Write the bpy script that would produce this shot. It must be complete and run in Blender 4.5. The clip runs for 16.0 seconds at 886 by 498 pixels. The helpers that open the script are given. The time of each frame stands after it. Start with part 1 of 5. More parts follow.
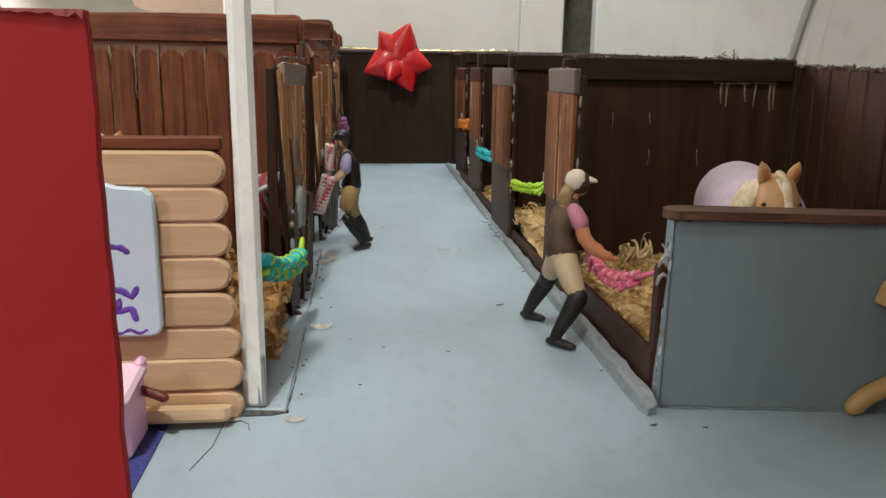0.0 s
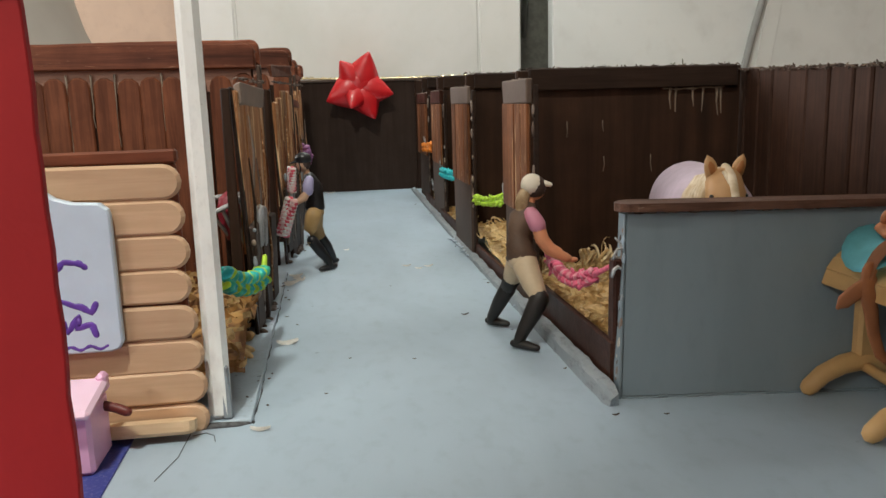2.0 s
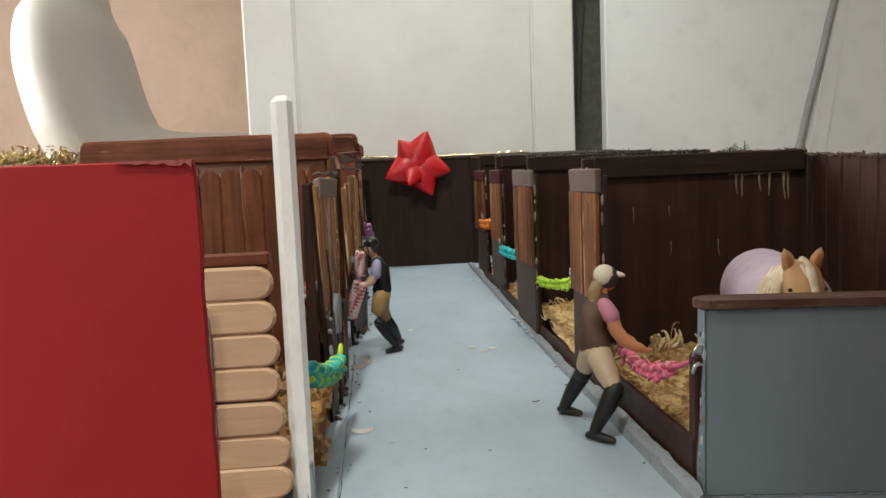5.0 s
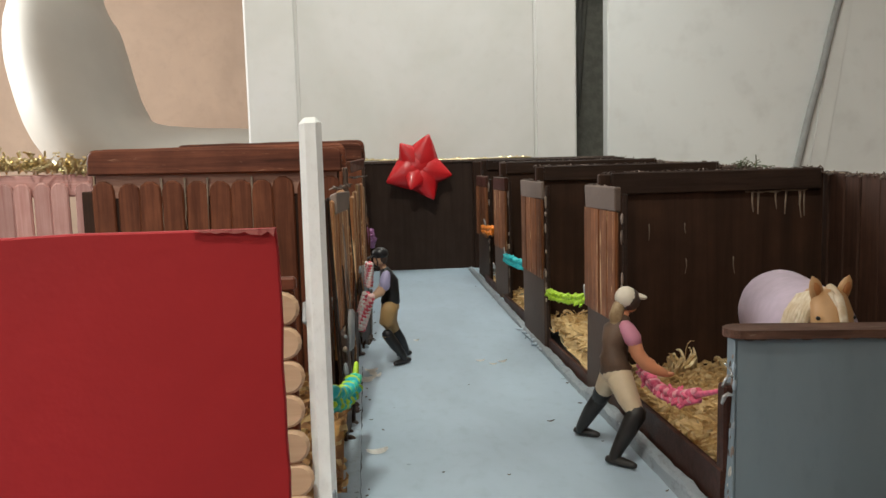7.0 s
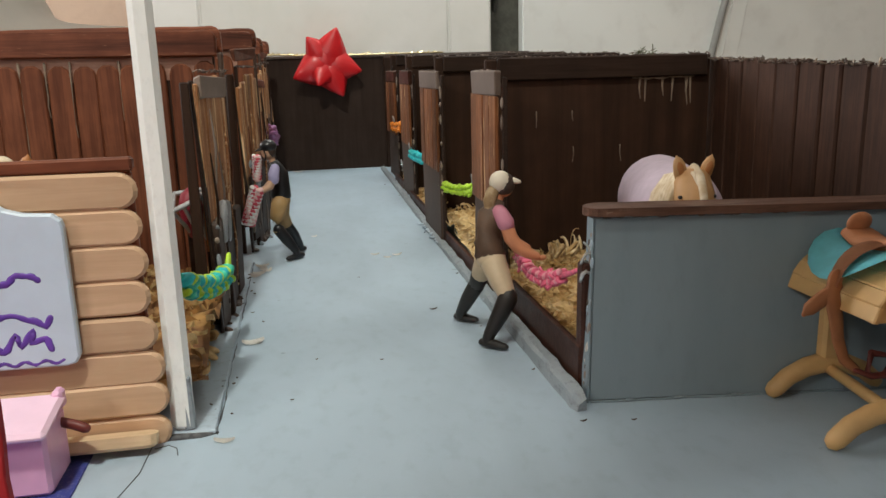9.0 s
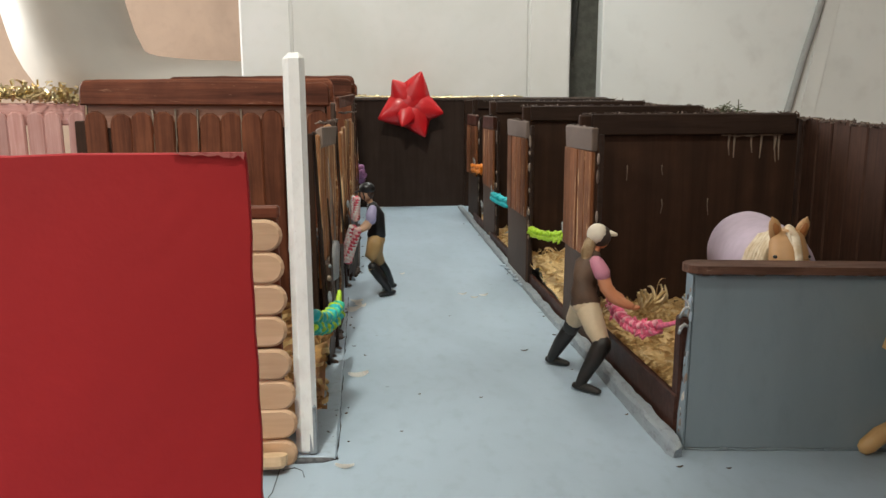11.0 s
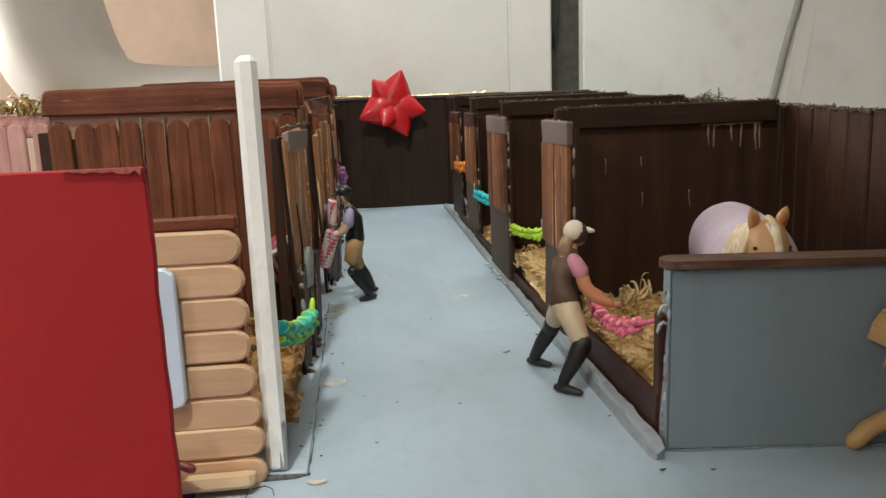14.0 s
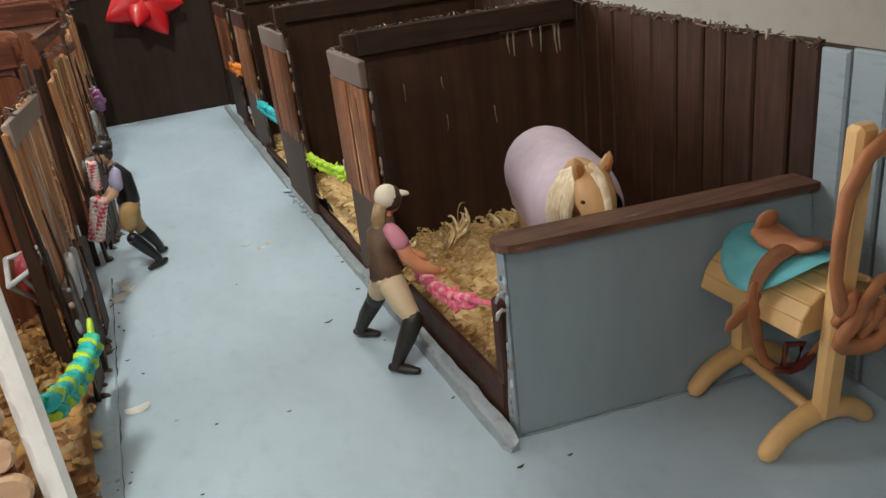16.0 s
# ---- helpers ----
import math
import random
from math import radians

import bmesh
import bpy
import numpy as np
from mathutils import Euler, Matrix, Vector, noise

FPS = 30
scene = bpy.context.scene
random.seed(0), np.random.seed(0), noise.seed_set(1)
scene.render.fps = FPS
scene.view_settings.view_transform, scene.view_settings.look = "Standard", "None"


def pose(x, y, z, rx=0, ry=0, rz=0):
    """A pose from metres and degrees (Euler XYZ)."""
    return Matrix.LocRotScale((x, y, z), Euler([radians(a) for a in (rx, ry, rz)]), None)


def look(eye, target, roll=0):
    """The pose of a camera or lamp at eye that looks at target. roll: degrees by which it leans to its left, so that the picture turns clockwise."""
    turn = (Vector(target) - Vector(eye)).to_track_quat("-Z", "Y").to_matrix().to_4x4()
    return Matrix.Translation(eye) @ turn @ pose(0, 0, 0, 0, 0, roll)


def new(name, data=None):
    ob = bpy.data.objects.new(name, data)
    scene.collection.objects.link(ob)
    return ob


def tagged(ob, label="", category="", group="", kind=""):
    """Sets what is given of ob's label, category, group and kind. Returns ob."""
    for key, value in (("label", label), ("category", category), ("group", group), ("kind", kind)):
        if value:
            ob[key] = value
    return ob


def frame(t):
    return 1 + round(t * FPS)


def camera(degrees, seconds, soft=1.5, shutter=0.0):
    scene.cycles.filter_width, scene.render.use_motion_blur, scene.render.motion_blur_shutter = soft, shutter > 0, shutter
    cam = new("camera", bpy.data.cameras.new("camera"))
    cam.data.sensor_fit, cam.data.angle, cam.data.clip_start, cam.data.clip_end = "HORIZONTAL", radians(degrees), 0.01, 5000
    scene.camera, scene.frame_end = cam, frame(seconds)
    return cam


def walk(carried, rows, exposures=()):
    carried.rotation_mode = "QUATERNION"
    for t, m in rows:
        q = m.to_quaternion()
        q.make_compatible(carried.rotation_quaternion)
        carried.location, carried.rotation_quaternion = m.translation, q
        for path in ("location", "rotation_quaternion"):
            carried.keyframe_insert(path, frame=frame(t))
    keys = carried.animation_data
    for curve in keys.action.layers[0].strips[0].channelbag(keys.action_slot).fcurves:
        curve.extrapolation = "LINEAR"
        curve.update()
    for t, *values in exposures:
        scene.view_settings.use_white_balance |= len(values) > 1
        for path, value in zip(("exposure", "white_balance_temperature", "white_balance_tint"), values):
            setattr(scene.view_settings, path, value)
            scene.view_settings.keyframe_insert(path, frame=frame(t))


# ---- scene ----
cam = camera(58.96, 16.0, soft=1.5)
PATH = [
    (0, (-0.09896, -0.24165, 0.11632), (-0.07825, -0.04785, 0.07144), 0.75),
    (0.5, (-0.09540, -0.25087, 0.10230), (-0.06819, -0.05523, 0.07091), 0.59),
    (1, (-0.10158, -0.25165, 0.10104), (-0.07327, -0.05567, 0.07287), -0.03),
    (1.5, (-0.09626, -0.25630, 0.10698), (-0.06988, -0.06168, 0.06917), -0.92),
    (2, (-0.09426, -0.24886, 0.10718), (-0.06670, -0.05426, 0.07019), -1.65),
    (2.5, (-0.09474, -0.25798, 0.11468), (-0.06957, -0.06204, 0.08351), -2.82),
    (3, (-0.09769, -0.25690, 0.11020), (-0.07686, -0.06006, 0.08156), -3.53),
    (3.5, (-0.10083, -0.25694, 0.11217), (-0.08262, -0.05952, 0.08586), -3.24),
    (4, (-0.10492, -0.25347, 0.11377), (-0.08747, -0.05552, 0.09109), -2.48),
    (4.2, (-0.10256, -0.25551, 0.11540), (-0.08716, -0.05732, 0.09340), -2.53),
    (6.5, (-0.11762, -0.24311, 0.12612), (-0.09841, -0.04487, 0.10792), -1.55),
    (7, (-0.11856, -0.24432, 0.12954), (-0.09949, -0.04635, 0.10843), -1.44),
    (7.5, (-0.10764, -0.24461, 0.12801), (-0.08391, -0.04797, 0.10023), -1.38),
    (8, (-0.09358, -0.24274, 0.11703), (-0.06056, -0.04864, 0.08187), -1.25),
    (8.2, (-0.09010, -0.24079, 0.11561), (-0.05487, -0.04750, 0.07820), -1.45),
    (10.3, (-0.09857, -0.24518, 0.12646), (-0.06829, -0.05428, 0.07509), -2.24),
    (10.5, (-0.10110, -0.24598, 0.12669), (-0.07346, -0.05329, 0.08080), -1.90),
    (11, (-0.11325, -0.26015, 0.12907), (-0.09333, -0.06450, 0.09266), -0.15),
    (11.5, (-0.10589, -0.26115, 0.12956), (-0.08800, -0.06504, 0.09461), 0.01),
    (12, (-0.10405, -0.25898, 0.12779), (-0.08551, -0.06312, 0.09181), -0.45),
    (12.5, (-0.10195, -0.25328, 0.12510), (-0.08216, -0.05808, 0.08628), -1.00),
    (13, (-0.10197, -0.25261, 0.12705), (-0.08153, -0.05728, 0.08925), -1.60),
    (13.5, (-0.10217, -0.25413, 0.12878), (-0.08210, -0.05857, 0.09202), -2.09),
    (14, (-0.10250, -0.25113, 0.12933), (-0.08131, -0.05574, 0.09227), -2.15),
    (14.5, (-0.09610, -0.25271, 0.13190), (-0.06942, -0.05880, 0.09082), -2.34),
    (15, (-0.08897, -0.24494, 0.13553), (-0.05710, -0.05367, 0.08652), -3.87),
    (15.5, (-0.09211, -0.23488, 0.14269), (-0.05384, -0.04735, 0.08465), -5.14),
    (16, (-0.08986, -0.19749, 0.16759), (-0.02614, -0.02418, 0.09077), -6.90),
]
walk(cam, [(t, look(eye, target, roll)) for t, eye, target, roll in PATH], exposures=[(0.0, 0.02), (4.0, 0.0), (7.0, -0.06), (10.5, 0.07), (15.0, 0.08), (16.0, 0.16)])

# The model is laid out in decimetres; U turns them into metres.
U = 0.1

# ---- light ----
world = bpy.data.worlds.new("room_air")
scene.world = world
world.use_nodes = True
world.node_tree.nodes["Background"].inputs["Color"].default_value = (0.85, 0.92, 1.0, 1)
world.node_tree.nodes["Background"].inputs["Strength"].default_value = 0.05


def unseen_lamp(x, y, z, size, watts, colour):
    data = bpy.data.lights.new("unseen_lamp_light", "AREA")
    data.shape, data.size, data.energy, data.color = "DISK", size * U, watts, colour
    ob = new("unseen_lamp_light", data)
    ob.matrix_world = pose(x * U, y * U, z * U)
    return ob


# Main overhead lamp, out of view; placed for the near-to-far falloff
unseen_lamp(-2.6, -5.0, 12.5, 0.9, 13.2, (0.98, 0.98, 0.88))

# pendant lamp over the far stalls, added out of view to light the aisle
unseen_lamp(0.8, 6.4, 9.0, 3.0, 3.6, (0.97, 1.0, 0.95))

# standing lamp to the left of the camera, added to brighten the left side
unseen_lamp(-9.0, -6.5, 6.6, 2.6, 6.5, (0.97, 0.98, 0.9))


def fill_light(size_x, size_y, watts, m):
    data = bpy.data.lights.new("added_fill_light", "AREA")
    data.shape, data.size, data.size_y, data.energy, data.color = "RECTANGLE", size_x, size_y, watts, (0.98, 0.98, 0.97)
    ob = new("added_fill_light", data)
    ob.matrix_world = m
    return ob


# fill light in unseen window openings added to the west and south walls
fill_light(1.6, 1.0, 110.0, look((-3.12, 2.2, 0.95), (0.0, 2.6, 0.4)))
fill_light(1.1, 0.9, 8.0, look((-0.6, -2.44, 0.7), (0.0, 0.3, 0.1)))


# ---- materials ----
def nodes_of(name):
    m = bpy.data.materials.new(name)
    m.use_nodes = True
    nt = m.node_tree
    return m, nt, nt.nodes["Principled BSDF"]


def ramp(nt, fac, stops):
    r = nt.nodes.new("ShaderNodeValToRGB")
    els = r.color_ramp.elements
    while len(els) < len(stops):
        els.new(0.5)
    for e, (p, c) in zip(els, stops):
        e.position, e.color = p, (*c, 1) if len(c) == 3 else c
    nt.links.new(fac, r.inputs["Fac"])
    return r.outputs["Color"]


def noise_of(nt, scale, detail=4.0, rough=0.6, stretch=(1, 1, 1), distort=0.0):
    tc = nt.nodes.new("ShaderNodeTexCoord")
    oi = nt.nodes.new("ShaderNodeObjectInfo")
    shift = nt.nodes.new("ShaderNodeVectorMath")
    shift.operation = "MULTIPLY_ADD"
    nt.links.new(oi.outputs["Random"], shift.inputs[0])
    shift.inputs[1].default_value = (3.1, 5.7, 1.9)
    nt.links.new(tc.outputs["Object"], shift.inputs[2])
    mp = nt.nodes.new("ShaderNodeMapping")
    mp.inputs["Scale"].default_value = stretch
    nt.links.new(shift.outputs[0], mp.inputs["Vector"])
    n = nt.nodes.new("ShaderNodeTexNoise")
    n.inputs["Scale"].default_value = scale
    n.inputs["Detail"].default_value = detail
    n.inputs["Roughness"].default_value = rough
    n.inputs["Distortion"].default_value = distort
    nt.links.new(mp.outputs["Vector"], n.inputs["Vector"])
    return n.outputs["Fac"]


def mixed(nt, fac, a, b, mode="MIX"):
    mx = nt.nodes.new("ShaderNodeMix")
    mx.data_type, mx.blend_type = "RGBA", mode
    for value, socket in ((fac, mx.inputs[0]), (a, mx.inputs[6]), (b, mx.inputs[7])):
        if isinstance(value, (int, float)):
            socket.default_value = value
        elif isinstance(value, tuple):
            socket.default_value = (*value, 1)
        else:
            nt.links.new(value, socket)
    return mx.outputs[2]


def bump(nt, bsdf, height, strength, distance):
    b = nt.nodes.new("ShaderNodeBump")
    b.inputs["Strength"].default_value = strength
    b.inputs["Distance"].default_value = distance
    nt.links.new(height, b.inputs["Height"])
    nt.links.new(b.outputs["Normal"], bsdf.inputs["Normal"])


def vary(nt, colour, amount):
    """Brightness differs a little from object to object."""
    oi = nt.nodes.new("ShaderNodeObjectInfo")
    hsv = nt.nodes.new("ShaderNodeHueSaturation")
    mr = nt.nodes.new("ShaderNodeMapRange")
    mr.inputs["To Min"].default_value, mr.inputs["To Max"].default_value = 1 - amount, 1 + amount
    nt.links.new(oi.outputs["Random"], mr.inputs["Value"])
    nt.links.new(mr.outputs["Result"], hsv.inputs["Value"])
    nt.links.new(colour, hsv.inputs["Color"])
    return hsv.outputs["Color"]


def wood(name, dark, light, axis=0, rough=0.6, worn=None, worn_at=0.68, differ=0.25, grain=1.0, streak=30.0):
    """Stained wood with the grain along one local axis, and rubbed or chipped spots of the colour worn."""
    m, nt, b = nodes_of(name)
    st = [420.0, 420.0, 420.0]
    st[axis] = 22.0
    g = noise_of(nt, grain, 5, 0.65, st, 0.4)
    blot = noise_of(nt, 55, 3, 0.6, (1, 1, 1))
    c = ramp(nt, g, [(0.3, dark), (0.72, light)])
    c = mixed(nt, ramp(nt, blot, [(0.35, (0.0, 0.0, 0.0)), (0.75, (0.55, 0.55, 0.55))]), c, dark)
    if worn:
        st2 = [260.0, 260.0, 260.0]
        st2[axis] = streak
        w = noise_of(nt, 1.0, 6, 0.7, st2, 0.8)
        c = mixed(nt, ramp(nt, w, [(worn_at, (0, 0, 0)), (worn_at + 0.06, (1, 1, 1))]), c, worn)
    nt.links.new(vary(nt, c, differ), b.inputs["Base Color"])
    r = nt.nodes.new("ShaderNodeMapRange")
    r.inputs["To Min"].default_value, r.inputs["To Max"].default_value = rough - 0.12, rough + 0.18
    nt.links.new(blot, r.inputs["Value"])
    nt.links.new(r.outputs["Result"], b.inputs["Roughness"])
    b.inputs["Specular IOR Level"].default_value = 0.2
    bump(nt, b, g, 0.35, 0.0004)
    return m


def paint(name, colour, rough=0.55, dirt=(0.1, 0.1, 0.1), dirt_amount=0.35, scale=30, speck=0.0, streak=(1, 1, 1), relief=0.25):
    """Brushed paint with smudges at two scales and, where asked, small dark specks."""
    m, nt, b = nodes_of(name)
    big = noise_of(nt, scale, 4, 0.6, streak, 0.5)
    fine = noise_of(nt, scale * 14, 3, 0.6, streak)
    pale = tuple(min(1.0, v * 1.12) for v in colour)
    c = ramp(nt, big, [(0.3, tuple(v * 0.9 for v in colour)), (0.7, pale)])
    c = mixed(nt, ramp(nt, fine, [(0.52, (0, 0, 0)), (0.8, (dirt_amount,) * 3)]), c, dirt)
    if speck:
        s = noise_of(nt, scale * 9, 2, 0.5, (1, 1, 1), 0.0)
        c = mixed(nt, ramp(nt, s, [(speck, (0, 0, 0)), (speck + 0.03, (0.7, 0.7, 0.7))]), c, dirt)
    nt.links.new(vary(nt, c, 0.05), b.inputs["Base Color"])
    b.inputs["Roughness"].default_value = rough
    bump(nt, b, fine, relief, 0.0003)
    return m


def plastic(name, colour, rough=0.4, mottle=0.2, second=None, scale=120, at=0.5, coat=0.0, sss=0.0):
    m, nt, b = nodes_of(name)
    n = noise_of(nt, scale, 3, 0.55)
    low = second or tuple(v * (1 - mottle) for v in colour)
    c = ramp(nt, n, [(at - 0.12, low), (at + 0.14, colour)])
    nt.links.new(c, b.inputs["Base Color"])
    b.inputs["Roughness"].default_value = rough
    b.inputs["Coat Weight"].default_value = coat
    b.inputs["Coat Roughness"].default_value = 0.12
    bump(nt, b, noise_of(nt, scale * 4, 2, 0.5), 0.12, 0.0002)
    return m


M_FLOOR = paint("painted_floor", (0.35, 0.44, 0.518), 0.55, (0.2, 0.25, 0.29), 0.22, 11, 0.77, (1, 0.6, 1))
M_LEDGE = paint("painted_floor_edge", (0.37, 0.455, 0.53), 0.5, (0.12, 0.13, 0.14), 0.35, 26, 0.72)
M_HALFWALL = paint("grey_wall_paint", (0.2, 0.255, 0.288), 0.5, (0.1, 0.12, 0.13), 0.14, 16, 0, (1, 1, 0.4))
M_PLANKGREY = paint("blue_grey_plank_paint", (0.22, 0.27, 0.3), 0.55, (0.1, 0.12, 0.13), 0.45, 40, 0, (1, 1, 0.2))
M_BLUE = paint("blue_board_paint", (0.035, 0.05, 0.24), 0.5, (0.3, 0.3, 0.4), 0.5, 60, 0.7)
M_WHITE = paint("white_post_paint", (0.85, 0.87, 0.84), 0.45, (0.5, 0.5, 0.48), 0.25, 40, 0.76, (1, 1, 0.5), 0.12)
M_KERB = paint("kerb_paint", (0.27, 0.31, 0.335), 0.6, (0.08, 0.062, 0.05), 0.6, 30, 0.73, (1, 0.4, 1))
M_CAPGREY = paint("taupe_strip_paint", (0.12, 0.083, 0.064), 0.65, (0.05, 0.035, 0.03), 0.4, 60)
M_LOWBOARD = paint("grey_brown_board_paint", (0.06, 0.033, 0.021), 0.65, (0.028, 0.016, 0.011), 0.6, 50, 0, (1, 1, 0.3))
M_RED = paint("red_board_paint", (0.38, 0.01, 0.014), 0.7, (0.36, 0.008, 0.012), 0.3, 14, 0, (1, 1, 1), 0.5)
M_REDEDGE = paint("torn_red_edge", (0.42, 0.12, 0.11), 0.85, (0.3, 0.05, 0.05), 0.5, 90, 0.6)
M_DARK = wood("dark_stained_wood", (0.02, 0.0102, 0.0062), (0.056, 0.026, 0.015), 2, 0.55, (0.11, 0.07, 0.05), 0.76, 0.15, 0.3, 20.0)
M_DARKX = wood("dark_stained_strip", (0.018, 0.0102, 0.0072), (0.046, 0.027, 0.0195), 0, 0.45, (0.16, 0.12, 0.09), 0.79)
M_DARKPLANK = wood("dark_brown_plank", (0.026, 0.012, 0.0072), (0.075, 0.034, 0.021), 0, 0.6, (0.15, 0.085, 0.055), 0.72)
M_SILL = wood("red_brown_sill", (0.03, 0.011, 0.007), (0.085, 0.033, 0.021), 0, 0.42, (0.16, 0.09, 0.06), 0.76)
M_BACK = wood("black_brown_board", (0.027, 0.0152, 0.0105), (0.049, 0.029, 0.0205), 2, 0.6, differ=0.05, grain=0.4)
M_REDWOOD = wood("red_brown_stick", (0.072, 0.022, 0.0108), (0.235, 0.082, 0.04), 0, 0.5, (0.33, 0.17, 0.1), 0.7, 0.16, 0.6, 12.0)
M_REDBOARD = wood("red_brown_board", (0.055, 0.016, 0.009), (0.3, 0.1, 0.052), 0, 0.4, (0.38, 0.19, 0.12), 0.62, 0.3, 0.45, 40.0)
M_BAND = wood("brown_pink_band", (0.26, 0.13, 0.09), (0.46, 0.28, 0.21), 0, 0.5, (0.42, 0.27, 0.2), 0.66)
M_LIGHT = wood("half_stained_stick", (0.085, 0.029, 0.012), (0.28, 0.11, 0.045), 0, 0.5, (0.68, 0.45, 0.24), 0.6, 0.35, 1.0, 14.0)
M_BARE = wood("mostly_bare_stick", (0.23, 0.09, 0.038), (0.56, 0.28, 0.125), 0, 0.5, (0.78, 0.55, 0.32), 0.53, 0.3, 1.0, 14.0)
M_TAPE = paint("pale_taupe_paint", (0.25, 0.19, 0.155), 0.6, (0.1, 0.075, 0.06), 0.4, 60)
M_TAN = wood("bare_craft_stick", (0.5, 0.325, 0.2), (0.66, 0.455, 0.295), 0, 0.5, (0.34, 0.18, 0.09), 0.76, 0.1, 0.6)
M_TANBASE = wood("bare_wood_base", (0.5, 0.36, 0.22), (0.68, 0.52, 0.34), 0, 0.6, (0.3, 0.2, 0.12), 0.78)
M_PINKWOOD = wood("pink_washed_stick", (0.46, 0.22, 0.19), (0.68, 0.42, 0.38), 0, 0.5, (0.6, 0.5, 0.46), 0.72)
M_GLUE = plastic("dried_glue", (0.62, 0.58, 0.5), 0.3, 0.3)
M_DRIP = plastic("brownish_glue", (0.3, 0.23, 0.17), 0.35, 0.4)
M_STRAW = plastic("wood_shaving", (0.7, 0.51, 0.25), 0.7, 0.3, (0.5, 0.32, 0.13), 300)
M_STRAWPALE = plastic("pale_wood_shaving", (0.8, 0.65, 0.4), 0.7, 0.25, (0.62, 0.45, 0.22), 300)
M_STRAWDARK = plastic("brown_bark_chip", (0.46, 0.25, 0.08), 0.75, 0.3, (0.16, 0.07, 0.025), 90)
M_GREENERY = plastic("dry_moss", (0.05, 0.095, 0.03), 0.9, 0.4, (0.1, 0.07, 0.05), 300)
M_CRUMB = plastic("wood_crumb", (0.06, 0.042, 0.034), 0.85, 0.4, (0.13, 0.095, 0.075), 300)
M_SEAM = plastic("black_seam_dirt", (0.035, 0.035, 0.036), 0.9, 0.4, (0.11, 0.115, 0.12), 400)
M_PALECHIP = plastic("pale_shaving", (0.86, 0.84, 0.79), 0.7, 0.15)
M_TACK = plastic("brown_leather_plastic", (0.4, 0.155, 0.062), 0.65, 0.25, None, 90)
M_TACKRED = plastic("red_brown_plastic", (0.16, 0.03, 0.022), 0.5, 0.25)
M_STAND = plastic("ochre_stand_plastic", (0.66, 0.41, 0.17), 0.45, 0.18, None, 60)
M_TURQ = plastic("turquoise_pad", (0.22, 0.7, 0.8), 0.6, 0.15)
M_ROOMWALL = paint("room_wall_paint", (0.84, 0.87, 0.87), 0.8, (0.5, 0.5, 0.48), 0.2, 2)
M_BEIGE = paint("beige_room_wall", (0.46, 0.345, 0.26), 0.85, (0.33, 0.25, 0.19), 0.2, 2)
M_CABINET = paint("white_cabinet_paint", (0.93, 0.94, 0.89), 0.5, (0.7, 0.7, 0.66), 0.15, 4)
M_CEIL = paint("ceiling_paint", (0.82, 0.81, 0.78), 0.9, (0.7, 0.7, 0.68), 0.1, 2)
M_ROOMFLOOR = wood("room_floor_wood", (0.2, 0.12, 0.07), (0.34, 0.22, 0.13), 1, 0.5)
M_TABLE = wood("table_wood", (0.3, 0.2, 0.12), (0.45, 0.31, 0.2), 0, 0.5)
M_CHAIR = plastic("white_chair_shell", (0.6, 0.585, 0.53), 0.5, 0.05, None, 6)
M_CABLE = plastic("grey_cable", (0.36, 0.37, 0.37), 0.5, 0.1)
# Dark colour for the slot's shade and for the pendant's skirt
M_GAP = plastic("added_dark_surface", (0.13, 0.13, 0.11), 0.8, 0.3)
M_CLOTH = plastic("grey_white_cloth", (0.3, 0.3, 0.27), 0.9, 0.15, None, 20)
M_BOW = plastic("red_foil", (0.62, 0.01, 0.016), 0.36, 0.12, None, 40, 0.5, 0.2)
M_PLAQUE = plastic("pale_blue_plaque", (0.6, 0.72, 0.84), 0.4, 0.05)
M_INK = plastic("purple_marker", (0.15, 0.06, 0.42), 0.5, 0.3)
M_PINKBOX = plastic("pink_box_plastic", (0.82, 0.47, 0.68), 0.35, 0.06)
M_PINKLID = plastic("pale_pink_lid", (0.9, 0.64, 0.8), 0.35, 0.04)
M_GREYPEG = plastic("grey_peg", (0.4, 0.41, 0.42), 0.45, 0.3)
M_REDTUB = plastic("red_hay_bag", (0.27, 0.022, 0.04), 0.4, 0.2)
M_LIMP = plastic("clear_hook", (0.72, 0.72, 0.7), 0.15, 0.2)
M_LIMP.node_tree.nodes["Principled BSDF"].inputs["Transmission Weight"].default_value = 0.55
# ropes
M_PINK = plastic("pink_rubber", (0.94, 0.17, 0.3), 0.45, 0.25, None, 300)
M_PINKPALE = plastic("pale_pink_rubber", (0.96, 0.42, 0.48), 0.45, 0.2, None, 300)
M_LIME = plastic("lime_rubber", (0.5, 0.78, 0.04), 0.45, 0.25, None, 300)
M_TEAL = plastic("teal_rubber", (0.015, 0.52, 0.56), 0.45, 0.25, None, 300)
M_GREEN = plastic("green_rubber", (0.05, 0.6, 0.4), 0.45, 0.25, None, 300)
M_ORANGE = plastic("orange_rubber", (0.85, 0.25, 0.02), 0.45, 0.2, None, 300)
M_PURPLE = plastic("purple_rubber", (0.4, 0.16, 0.36), 0.45, 0.2, None, 300)
M_CANDYRED = plastic("red_rubber", (0.8, 0.1, 0.15), 0.45, 0.2, None, 300)
M_CANDYPINK = plastic("pale_striped_rubber", (0.9, 0.6, 0.58), 0.45, 0.15, None, 300)
M_CANDYWHITE = plastic("white_rubber", (0.9, 0.87, 0.84), 0.45, 0.1, None, 300)
